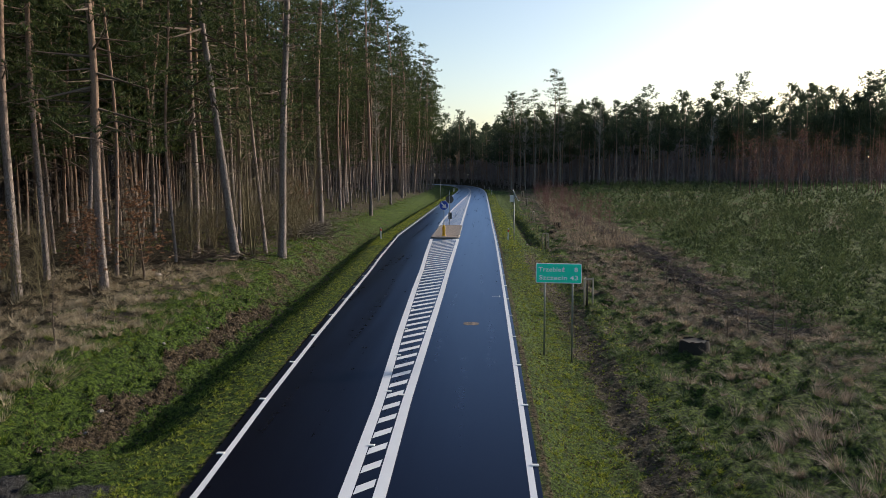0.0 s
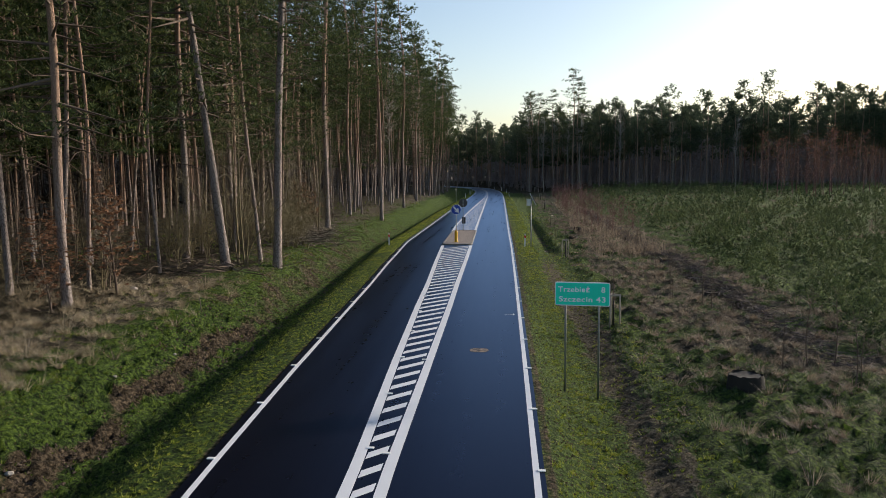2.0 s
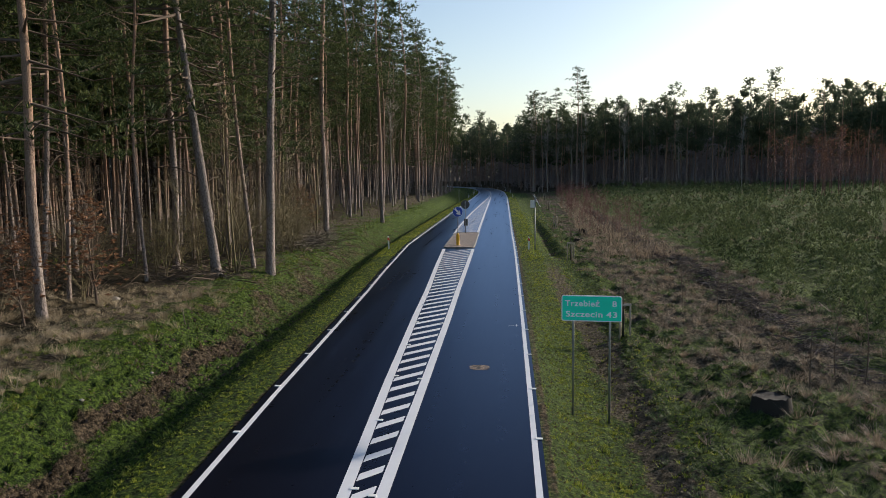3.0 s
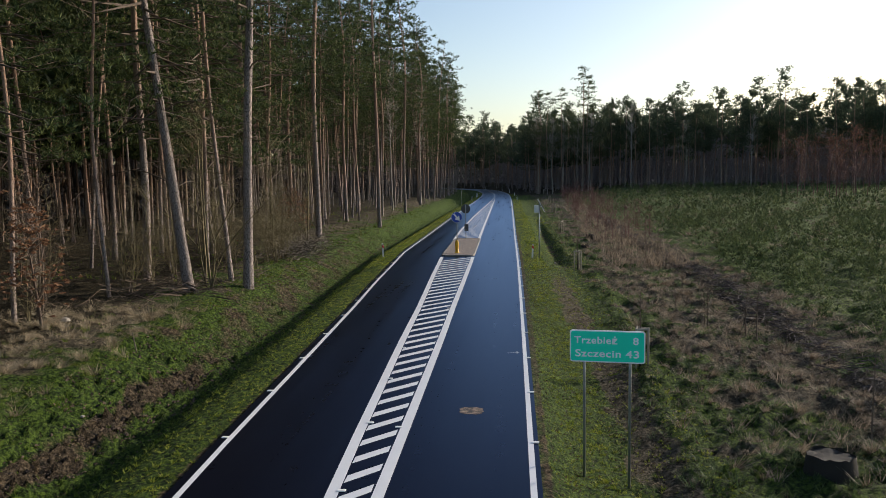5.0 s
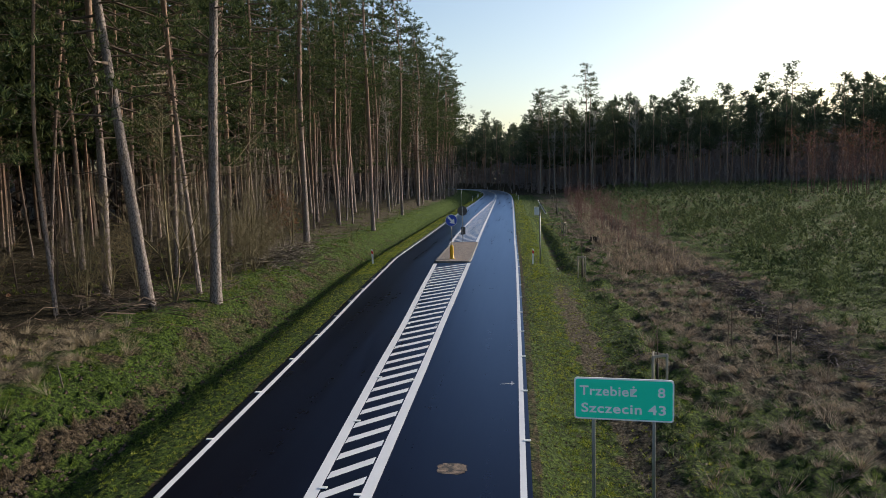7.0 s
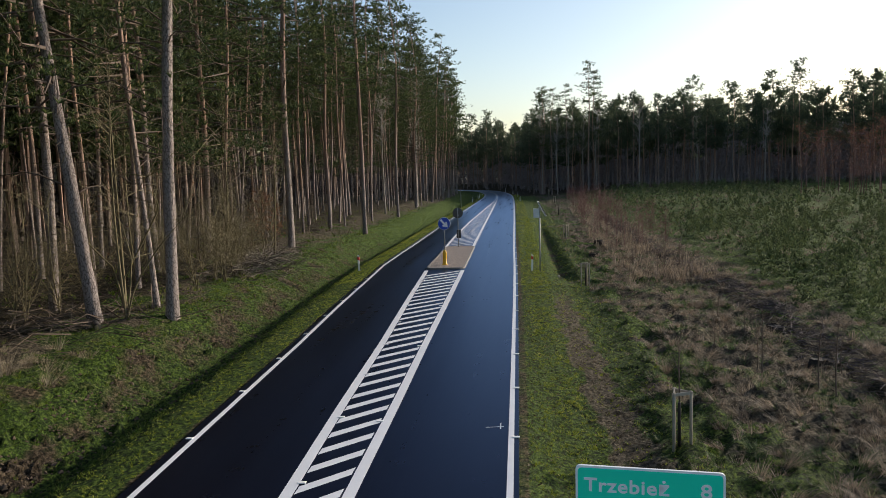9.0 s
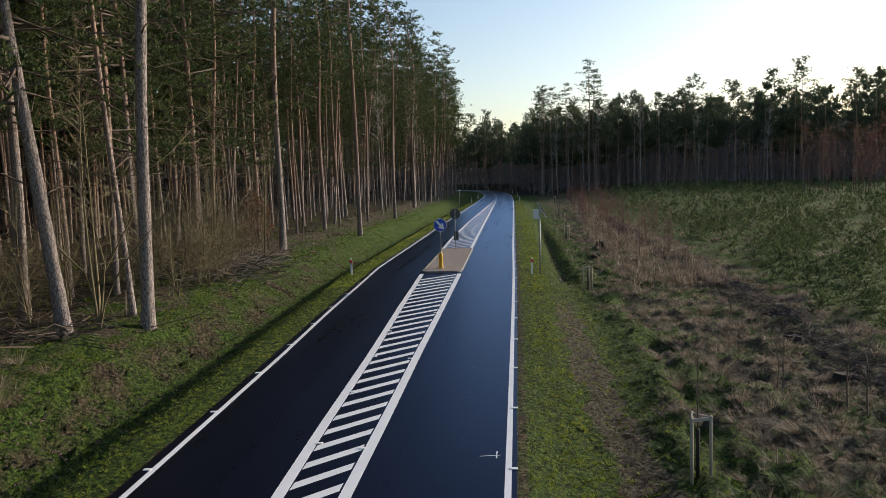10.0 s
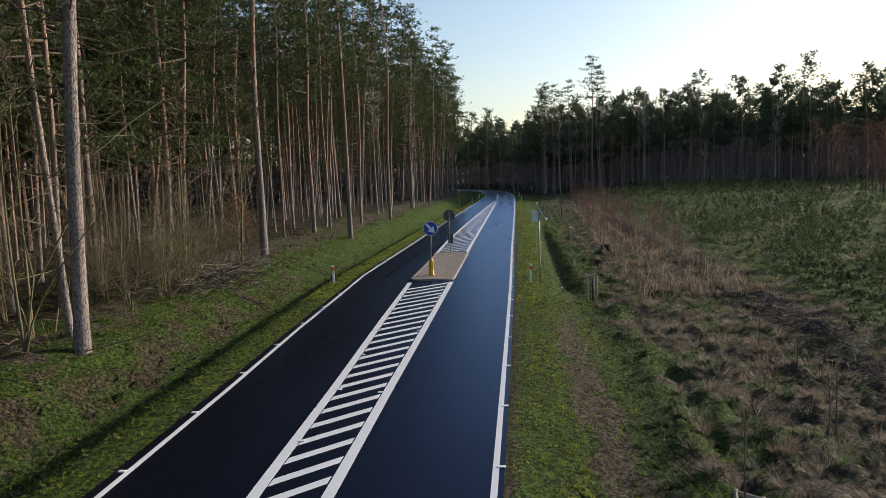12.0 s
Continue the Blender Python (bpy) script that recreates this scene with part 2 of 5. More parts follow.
STUMP_BARK = plain("stump_bark", (0.03, 0.024, 0.019), 0.95, 0, 0.5, 5.0, 0.8)
STUMP_WOOD = plain("stump_wood", (0.035, 0.031, 0.027), 0.9, 0, 0.7, 9.0, 0.5)


def mud_material():
    m, nt, p = material("dried_mud")
    c = world_pos(nt)
    f = nt.nodes.new("ShaderNodeMapRange")
    f.inputs["From Min"].default_value, f.inputs["From Max"].default_value = 0.42, 0.62
    nt.links.new(noise_tex(nt, c, 7.0, 5, 0.7), f.inputs["Value"])
    nt.links.new(mix(nt, f.outputs[0], (0.02, 0.018, 0.016), (0.27, 0.19, 0.13)), p.inputs["Base Color"])
    p.inputs["Roughness"].default_value = 0.6
    return m


MUD = mud_material()
STONE = plain("pale_stone", (0.36, 0.33, 0.29), 0.9, 0, 0.3, 6.0, 0.3)


# ------------------------------------------------------------ mesh tools
def mesh_from(name, verts, tris, mats=(), index=None, smooth=False):
    me = bpy.data.meshes.new(name)
    verts, tris = np.asarray(verts, np.float32), np.asarray(tris, np.int32)
    me.vertices.add(len(verts))
    me.vertices.foreach_set("co", verts.ravel())
    n = tris.shape[1]
    me.loops.add(tris.size)
    me.loops.foreach_set("vertex_index", tris.ravel())
    me.polygons.add(len(tris))
    me.polygons.foreach_set("loop_start", np.arange(0, tris.size, n, dtype=np.int32))
    for m in mats:
        me.materials.append(m)
    if index is not None:
        me.polygons.foreach_set("material_index", np.asarray(index, np.int32))
    me.polygons.foreach_set("use_smooth", np.full(len(tris), smooth))
    me.update(calc_edges=True)
    return me


def thing(name, label, category, group="", at=None):
    e = new(name)
    if at is not None:
        e.matrix_world = at
    e.empty_display_size = 0.2
    return tagged(e, label, category, group)


def part(name, bm, mat, parent, label="", smooth=False):
    me = bpy.data.meshes.new(name)
    bm.to_mesh(me)
    bm.free()
    me.materials.append(mat)
    if smooth:
        me.polygons.foreach_set("use_smooth", np.full(len(me.polygons), True))
    return adopt(new(name, me), parent, label)


def adopt(ob, parent, label=""):
    ob.parent = parent
    return tagged(ob, label)


def box(w, d, h, at=(0, 0, 0), bev=0.0, turn=None):
    bm = bmesh.new()
    m = Matrix.Translation(at) @ (turn or Matrix()) @ Matrix.Diagonal((w, d, h, 1))
    bmesh.ops.create_cube(bm, size=1, matrix=m)
    if bev:
        bmesh.ops.bevel(bm, geom=bm.edges[:], offset=bev, segments=2, affect="EDGES")
    return bm


def lathe(profile, sides=16, at=(0, 0, 0)):
    """A body of revolution round z from rows of radius and height."""
    bm = bmesh.new()
    rings = []
    for r, z in profile:
        rings.append([bm.verts.new((at[0] + r * math.cos(2 * math.pi * i / sides), at[1] + r * math.sin(2 * math.pi * i / sides), at[2] + z)) for i in range(sides)])
    for a, b in zip(rings, rings[1:]):
        for i in range(sides):
            bm.faces.new((a[i], a[(i + 1) % sides], b[(i + 1) % sides], b[i]))
    bm.faces.new(rings[0][::-1])
    bm.faces.new(rings[-1])
    return bm


def disc_plate(radius, thick, at, sides=40):
    """A round plate that faces -y."""
    bm = lathe(((radius - 0.006, -thick / 2), (radius, -thick / 4), (radius, thick / 4), (radius - 0.006, thick / 2)), sides)
    bmesh.ops.transform(bm, matrix=Matrix.Translation(at) @ pose(0, 0, 0, 90), verts=bm.verts)
    return bm


def flat_shape(points, thick, y, m=None):
    """A polygon in x and z, facing -y, with thickness."""
    bm = bmesh.new()
    a = [bm.verts.new((x, y, z)) for x, z in points]
    b = [bm.verts.new((x, y + thick, z)) for x, z in points]
    bm.faces.new(a)
    bm.faces.new(b[::-1])
    for i in range(len(a)):
        j = (i + 1) % len(a)
        bm.faces.new((a[j], a[i], b[i], b[j]))
    bmesh.ops.recalc_face_normals(bm, faces=bm.faces)
    if m is not None:
        bmesh.ops.transform(bm, matrix=m, verts=bm.verts)
    return bm


def tube(verts, tris, path, radii, sides):
    """Adds a tapering tube along a path to growing lists of arrays."""
    path, radii = np.asarray(path, float), np.asarray(radii, float)
    base = sum(len(v) for v in verts)
    d = np.gradient(path, axis=0)
    d /= np.linalg.norm(d, axis=1, keepdims=True) + 1e-9
    up = np.where(np.abs(d[:, 2:3]) > 0.9, [[1.0, 0, 0]], [[0, 0, 1.0]])
    a = np.cross(d, up)
    a /= np.linalg.norm(a, axis=1, keepdims=True) + 1e-9
    b = np.cross(d, a)
    th = np.arange(sides) * 2 * np.pi / sides
    ring = path[:, None] + radii[:, None, None] * (np.cos(th)[None, :, None] * a[:, None] + np.sin(th)[None, :, None] * b[:, None])
    verts.append(ring.reshape(-1, 3))
    n = len(path)
    i, k = np.meshgrid(np.arange(n - 1), np.arange(sides), indexing="ij")
    p, q = base + i * sides + k, base + i * sides + (k + 1) % sides
    tris.append(np.stack([p, q, q + sides], -1).reshape(-1, 3))
    tris.append(np.stack([p, q + sides, p + sides], -1).reshape(-1, 3))


def spikes(rng, centres, count, length, width, up=0.35, droop=0.0):
    """Thin three-cornered blades round each centre: needles, blades of grass, small leaves."""
    n = len(centres) * count
    c = np.repeat(np.asarray(centres, float), count, axis=0)
    d = rng.normal(size=(n, 3))
    d[:, 2] = np.abs(d[:, 2]) * (1 if up > 0 else 0.3) + up - droop
    d /= np.linalg.norm(d, axis=1, keepdims=True)
    s = np.cross(d, rng.normal(size=(n, 3)))
    s /= np.linalg.norm(s, axis=1, keepdims=True) + 1e-9
    ln = length * rng.uniform(0.6, 1.3, (n, 1))
    wd = width * rng.uniform(0.7, 1.3, (n, 1))
    v = np.stack([c - s * wd / 2, c + s * wd / 2, c + d * ln], 1).reshape(-1, 3)
    return v, np.arange(3 * n).reshape(-1, 3)


# ------------------------------------------------------------ the plan of the road
def spline(points, n):
    """A smooth curve through points, evenly spaced."""
    p = np.asarray(points, float)
    p = np.vstack([2 * p[0] - p[1], p, 2 * p[-1] - p[-2]])
    out = []
    for i in range(1, len(p) - 2):
        t = np.linspace(0, 1, 40, endpoint=False)[:, None]
        a, b, c, d = p[i - 1], p[i], p[i + 1], p[i + 2]
        out.append(0.5 * (2 * b + (c - a) * t + (2 * a - 5 * b + 4 * c - d) * t**2 + (3 * b - a - 3 * c + d) * t**3))
    q = np.vstack(out + [p[-2:-1]])
    s = np.r_[0, np.cumsum(np.linalg.norm(np.diff(q, axis=0), axis=1))]
    u = np.linspace(0, s[-1], n)
    return np.stack([np.interp(u, s, q[:, k]) for k in range(q.shape[1])], 1)


# the right-hand edge line, from behind the start to beyond the bend; its station is nearly y
EDGE = spline([(0, -80), (0, -40), (0, 0), (0, 30), (-0.1, 62), (-0.3, 85), (-0.52, 118), (-0.78, 152), (-1.1, 184), (-1.9, 216),
               (-3.6, 242), (-6.6, 264), (-12, 282), (-21, 297), (-34, 308), (-52, 316), (-80, 322), (-140, 326)], 1400)
STATION = np.r_[0, np.cumsum(np.linalg.norm(np.diff(EDGE, axis=0), axis=1))] - 80.0
TANGENT = np.gradient(EDGE, axis=0)
TANGENT /= np.linalg.norm(TANGENT, axis=1, keepdims=True)
LEFTWARD = np.stack([-TANGENT[:, 1], TANGENT[:, 0]], 1)
WIDTH = ((-80, 5.9), (0, 6.0), (14.7, 6.24), (20.5, 6.6), (28, 6.98), (36, 7.3), (46, 7.7), (54, 8.1), (70, 8.68), (87, 8.45), (118, 8.2), (150, 7.7), (182, 7.2), (205, 6.8), (228, 6.5), (450, 6.4))
HATCH_R = ((-80, 2.7), (14.8, 2.71), (20.7, 2.82), (39, 2.91), (46, 2.98), (67, 3.08), (82, 3.2), (113, 3.32), (178, 3.5), (200, 3.55), (450, 3.3))
HATCH_L = ((-80, 3.2), (0, 3.3), (14.8, 3.59), (20.7, 3.76), (29, 4.16), (39, 4.56), (46, 4.78), (56, 5.2), (67, 5.58), (81, 5.62), (91, 5.7), (114, 5.5), (151, 4.75), (178, 4.1), (194, 3.87), (450, 3.62))


def curve(table, s):
    k = np.asarray(table, float)
    return np.interp(s, k[:, 0], k[:, 1])


def on_road(s, off):
    """The place at station s, so far to the left of the right-hand edge line."""
    e = np.array([np.interp(s, STATION, EDGE[:, k]) for k in (0, 1)])
    l = np.array([np.interp(s, STATION, LEFTWARD[:, k]) for k in (0, 1)])
    return e + l * off


def road_frame(xy):
    """Station and offset of places on the plan."""
    xy = np.asarray(xy, float)
    s, u = np.empty(len(xy)), np.empty(len(xy))
    coarse = slice(None, None, 4)
    for i in range(0, len(xy), 20000):
        d = xy[i:i + 20000, None] - EDGE[None, coarse]
        k = np.argmin((d**2).sum(-1), axis=1)
        kk = k * 4
        dd = xy[i:i + 20000] - EDGE[kk]
        s[i:i + 20000] = STATION[kk] + (dd * TANGENT[kk]).sum(1)
        u[i:i + 20000] = (dd * LEFTWARD[kk]).sum(1)
    return s, u


def lumps(x, y, size, seed):
    """Cheap smooth noise over the plan, about -1 to 1."""
    r = np.random.default_rng(seed)
    z = 0
    for _ in range(7):
        a, f, ph = r.uniform(0, 2 * np.pi), r.uniform(0.6, 1.7) / size, r.uniform(0, 6.3)
        z = z + np.sin((x * np.cos(a) + y * np.sin(a)) * f * 2 * np.pi + ph)
    return z / 3.0


def smoothstep(a, b, v):
    t = np.clip((v - a) / (b - a), 0, 1)
    return t * t * (3 - 2 * t)


def ground_height(x, y):
    x, y = np.atleast_1d(np.asarray(x, float)), np.atleast_1d(np.asarray(y, float))
    s, u = road_frame(np.stack([x, y], 1))
    e, r = u - curve(WIDTH, s), -u
    near = smoothstep(15.5, 19, y)                      # the ditch ends at a gravelled crossing
    e = e - 0.15 * np.clip(e, 0, 1) * (1 - smoothstep(4, 7, e))
    left = 0
    for k in (-0.42, -0.14, 0.14, 0.42):               # rounded shoulders
        left = left + 0.25 * np.interp(e + k * smoothstep(0.3, 0.8, e), (0.0, 0.35, 1.35, 1.75, 2.45, 3.0, 3.6, 4.6, 5.7, 6.6, 9.0), (-0.05, -0.03, -0.08, -0.2, -0.74, -0.8, -0.62, -0.1, 0.4, 0.58, 0.62))
    flat = np.interp(e, (0.0, 0.35, 3.0, 9.0), (-0.05, -0.03, 0.0, 0.35))
    left = left * near + flat * (1 - near)
    left = left + smoothstep(1.5, 5, e) * (0.05 * lumps(x, y, 3.0, 1) + 0.03 * lumps(x, y, 0.9, 2)) + smoothstep(6, 12, e) * 0.12 * lumps(x, y, 9, 3)
    trench = smoothstep(60, 68, y) * (1 - smoothstep(90, 130, y))
    shallow = np.interp(r, (0.1, 0.45, 1.5, 2.6, 3.4, 4.6), (-0.05, -0.03, -0.06, -0.22, -0.34, -0.3))
    deep = np.interp(r, (0.1, 0.45, 1.6, 2.2, 2.8, 3.1, 3.8, 5.0), (-0.05, -0.03, -0.06, -0.22, -0.66, -0.66, -0.3, -0.28))
    bank = np.interp(r, (0.1, 0.35, 0.7, 1.1, 2.0, 2.6, 3.2, 3.9, 5.0, 7.0), (-0.05, -0.07, -0.27, -0.5, -0.68, -0.7, -0.58, -0.42, -0.42, -0.36))
    raised = 1 - smoothstep(32, 50, y)                  # the road lies on a low bank here
    shallow = shallow * (1 - raised) + bank * raised
    right = shallow * (1 - trench) + deep * trench
    c = np.interp(y, (20, 30, 40, 49, 60, 75), (3.2, 3.6, 4.0, 4.5, 4.6, 4.4)) + 0.22 * lumps(x, y, 4.0, 16)
    row = (1 - smoothstep(64, 76, y)) * (0.35 + 0.65 * smoothstep(30, 38, y))                     # a grassy ridge with a furrow behind it
    right = right + row * ((0.09 + 0.05 * lumps(x, y, 1.6, 17)) * np.exp(-((r - c) / 0.34)**2) - (0.09 + 0.06 * lumps(x, y, 2.3, 18)) * np.exp(-((r - c - 0.62) / 0.25)**2))
    right = right + smoothstep(3.4, 5.4, r) * (0.10 * lumps(x, y, 3.4, 4) + 0.075 * lumps(x, y, 1.1, 5)) + smoothstep(8, 20, r) * 0.10 * lumps(x, y, 11, 6)
    right = right + 1.5 * smoothstep(50, 215, y) * smoothstep(6, 30, r)
    z = np.where(e > 0, left, np.where(r > 0.1, right, -0.06))
    return z


def ground_at(x, y):
    return float(ground_height(x, y)[0])


# ------------------------------------------------------------ ground, one sheet to the horizon
def axis(*runs):
    out = []
    for a, b, step in runs:
        out.append(np.arange(a, b, step))
    return np.concatenate(out)


def ground():
    gx = np.concatenate([-np.geomspace(2500, 62, 14), axis((-60, -24, 1.0), (-24, -13, 0.4), (-13, -5.5, 0.15), (-5.5, 0, 0.5), (0, 10, 0.17), (10, 22, 0.4), (22, 60, 1.0), (60, 130, 4.0)), np.geomspace(131, 2500, 14)])
    gy = np.concatenate([-np.geomspace(2500, 62, 12), axis((-60, 10, 4.0), (10, 44, 0.17), (44, 76, 0.24), (76, 100, 0.4), (100, 140, 0.8), (140, 340, 1.7)), np.geomspace(342, 3500, 16)])
    x, y = [a.ravel() for a in np.meshgrid(gx, gy)]
    z = ground_height(x, y)
    s, u = road_frame(np.stack([x, y], 1))
    e, r = u - curve(WIDTH, s), -u
    rough = np.random.default_rng(14).normal(size=len(x))
    clod = np.exp(-((e - 4.0 - 0.35 * lumps(x, y, 5, 11)) / 0.8)**2) * (1 - smoothstep(34, 44, y))
    z = z + rough * (0.022 * smoothstep(0.4, 0.8, e) + 0.045 * smoothstep(2.2, 3.2, e) * (1 - smoothstep(6, 7, e)) + 0.035 * clod * (e > 0) + 0.02 * smoothstep(0.3, 0.7, r) + 0.012 * smoothstep(1.4, 1.9, r) + 0.02 * smoothstep(3.2, 4.5, r))
    nx, ny = len(gx), len(gy)
    i, j = np.meshgrid(np.arange(ny - 1), np.arange(nx - 1), indexing="ij")
    p = (i * nx + j).ravel()
    me = mesh_from("ground", np.stack([x, y, z], 1), np.stack([p, p + 1, p + nx + 1, p + nx], 1), [GROUND], smooth=True)
    n1, n2, n3 = lumps(x, y, 5, 11), lumps(x, y, 2.0, 12), lumps(x, y, 14, 13)
    dirt_l = np.exp(-((e - 4.0 - 0.35 * n1) / 0.55)**2) * (0.8 + 0.2 * n2) * (1 - smoothstep(34, 44, y)) * smoothstep(16, 18.5, y)
    dirt_l = np.maximum(dirt_l, (0.5 + 0.06 * n2) * np.exp(-((e - 4.3 - 0.5 * n1) / 1.5)**2) * smoothstep(33, 42, y) * (1 - 0.7 * smoothstep(60, 100, y)))
    brown = 0.5 + 0.5 * lumps(x, y, 2.6, 15)
    dirt_l = np.maximum(dirt_l, (0.23 + 0.32 * brown) * (1 - 0.5 * smoothstep(70, 110, y)) * smoothstep(2.6, 3.6, e) * (1 - smoothstep(6.5, 8, e)) * smoothstep(28, 40, y))
    dry_l = smoothstep(5.2, 8.0, e + 0.8 * n2) * (1 - smoothstep(13, 17, e)) * (0.62 + 0.18 * n1)
    litter = (1 - 0.35 * smoothstep(62, 80, y) * (1 - smoothstep(12, 15, e))) * smoothstep(8.2, 11, e + 1.0 * n1 - 2.0 * smoothstep(62, 80, y)) * (1 - 0.35 * smoothstep(52, 75, y) * (0.5 + 0.5 * n2))
    litter = np.maximum(litter, smoothstep(13, 18, e))
    verge_soil = 0.62 * np.exp(-((r - 0.28) / 0.2)**2) + 0.6 * np.exp(-((e - 0.32) / 0.2)**2)
    track = (0.32 - 0.14 * (1 - smoothstep(28, 36, y)) - 0.3 * smoothstep(45, 62, y)) * np.exp(-((r - 2.7 - 0.35 * (1 - smoothstep(32, 50, y)) - 0.25 * n1) / 0.5)**2)
    band = 0.25 * smoothstep(0.3, 0.5, r) * (1 - smoothstep(1.1, 1.4, r + 0.15 * n2)) + 0.6 * smoothstep(1.5 + 0.6 * (1 - smoothstep(32, 50, y)), 1.9 + 0.6 * (1 - smoothstep(32, 50, y)), r + 0.2 * n2) * (1 - smoothstep(2.7 + 0.7 * (1 - smoothstep(32, 50, y)), 3.1 + 0.7 * (1 - smoothstep(32, 50, y)), r + 0.2 * n2))
    dry_r = smoothstep(3.6, 6.5, r + 1.2 * n2 + 0.8 * n1) * (0.52 + 0.2 * n1) * (0.6 + 0.55 * smoothstep(24, 34, y)) * (1 - 0.5 * smoothstep(11, 15, r))
    band = band * (1 - 0.75 * smoothstep(52, 66, y))
    dry_r = np.maximum(dry_r, band)
    mat_litter = 0.38 * smoothstep(12.5, 16, r + 1.5 * n1) * (1 - smoothstep(150, 200, y))
    slash = np.exp(-((r - 10.6 - 0.5 * n1) / 0.85)**2) * smoothstep(30, 42, y) * (1 - smoothstep(98, 120, y))
    floor_far = smoothstep(212, 222, y) * (r > 0) * 0.9
    gravel = (1 - smoothstep(13.7, 15.6, y + 0.8 * n2 + 0.12 * (x + 7))) * smoothstep(0.1, 0.3, e) * (1 - smoothstep(3.5, 5.0, e))
    ditch = 0.62 * np.exp(-((r - 3.0) / 0.7)**2) * smoothstep(62, 68, y) * (1 - smoothstep(95, 130, y)) * (0.8 + 0.3 * n2)
    for name, v in (("dry", np.maximum(dry_l, dry_r * (r > 0))), ("litter", np.maximum.reduce([np.where(e > 0, litter, 0), floor_far, mat_litter * (r > 0), slash * (r > 0)])),
                    ("dirt", np.maximum.reduce([dirt_l * (e > 0), verge_soil, track * (r > 0), ditch * (r > 0)])), ("gravel", gravel)):
        me.attributes.new(name, "FLOAT", "POINT").data.foreach_set("value", np.clip(v, 0, 1).astype(np.float32))
    return tagged(new("ground", me), "uneven roadside ground of turf, dry grass and bare soil", "ground", kind="structure")


ground()


# ------------------------------------------------------------ road
def strip(name, s0, s1, off_a, off_b, z, mat, step=1.0, skirt=0.0):
    """A ribbon along the road between two offsets, given as functions of the station."""
    s = np.linspace(s0, s1, max(2, int((s1 - s0) / step) + 1))
    a = np.array([on_road(v, off_a(v)) for v in s])
    b = np.array([on_road(v, off_b(v)) for v in s])
    rows = [np.c_[a, np.full(len(s), z)], np.c_[b, np.full(len(s), z)]]
    if skirt:
        rows = [np.c_[a, np.full(len(s), z - skirt)]] + rows + [np.c_[b, np.full(len(s), z - skirt)]]
    v = np.stack(rows, 1).reshape(-1, 3)
    k = len(rows)
    i, j = np.meshgrid(np.arange(len(s) - 1), np.arange(k - 1), indexing="ij")
    p = (i * k + j).ravel()
    return mesh_from(name, v, np.stack([p, p + k, p + k + 1, p + 1], 1), [mat])


def w_(s):
    return curve(WIDTH, s)


road = tagged(new("road", strip("road", -78, 450, lambda s: -0.17, lambda s: w_(s) + 0.27, 0.0, ASPHALT, 1.0, 0.12)),
              "new dark asphalt road, slightly damp and shiny", "road", kind="structure")


def road_line(name, s0, s1, off_a, off_b, label):
    return adopt(new(name, strip(name, s0, s1, off_a, off_b, 0.006, PAINT, 1.0, 0.004)), road, label)


def hl(s):
    return curve(HATCH_L, s)


def hr(s):
    return curve(HATCH_R, s)


LINE, EDGE_W = 0.24, 0.13
road_line("edge_line", -78, 450, lambda s: -EDGE_W / 2, lambda s: EDGE_W / 2, "white painted edge line")
road_line("edge_line", -78, 450, lambda s: w_(s) - EDGE_W / 2, lambda s: w_(s) + EDGE_W / 2, "white painted edge line")
NOSE, TAIL = 67.0, 81.3
road_line("centre_line", -78, NOSE - 0.5, hr, lambda s: hr(s) + LINE, "broad white line beside the hatching")
road_line("centre_line", -78, NOSE - 0.5, lambda s: hl(s) - LINE, hl, "broad white line beside the hatching")
road_line("centre_line", TAIL - 0.6, 450, lambda s: hr(s) - 0.02, lambda s: hr(s) + 0.12 + 0.1 * (1 - smoothstep(150, 190, s)), "white line beyond the traffic island")
road_line("centre_line", TAIL - 0.6, 450, lambda s: hl(s) - 0.12 - 0.1 * (1 - smoothstep(150, 190, s)), hl, "white line beyond the traffic island")


def hatch(stations, thick):
    for s in stations:
        gap = hl(s) - hr(s) - 2 * LINE
        if gap > 0.25:
            a, b = hr(s) + LINE + 0.05, hl(s) - LINE - 0.02
            lean = (b - a) * 1.1
            pts = [on_road(s + lean, a), on_road(s + lean + thick, a), on_road(s + thick, b), on_road(s, b)]
            bm = bmesh.new()
            top = [bm.verts.new((*p, 0.006)) for p in pts]
            low = [bm.verts.new((*p, 0.002)) for p in pts]
            bm.faces.new(top)
            for i in range(4):
                bm.faces.new((top[i], low[i], low[(i + 1) % 4], top[(i + 1) % 4]))
            bmesh.ops.recalc_face_normals(bm, faces=bm.faces)
            part("hatch_stripe", bm, PAINT, road)


hatch([s for s in np.interp(np.arange(-12, 52), (-12, 0, 8, 24, 32, 52), (3.4, 14.93, 22.88, 39.33, 48.16, 70.6)) if s < NOSE - 2.6], 0.37)
hatch(np.arange(TAIL + 0.4, 178, 1.45), 0.34)

stud_bm = box(0.16, 0.10, 0.022, (0, 0, 0.014), 0.006)
stud_mesh = bpy.data.meshes.new("road_stud")
stud_bm.to_mesh(stud_mesh)
stud_mesh.materials.append(WHITE_PLASTIC)


def studs(s0, s1, step, off):
    for s in np.arange(s0, s1, step):
        o = adopt(new("road_stud", stud_mesh), road)
        o.location = (*on_road(s, off(s)), 0.0)


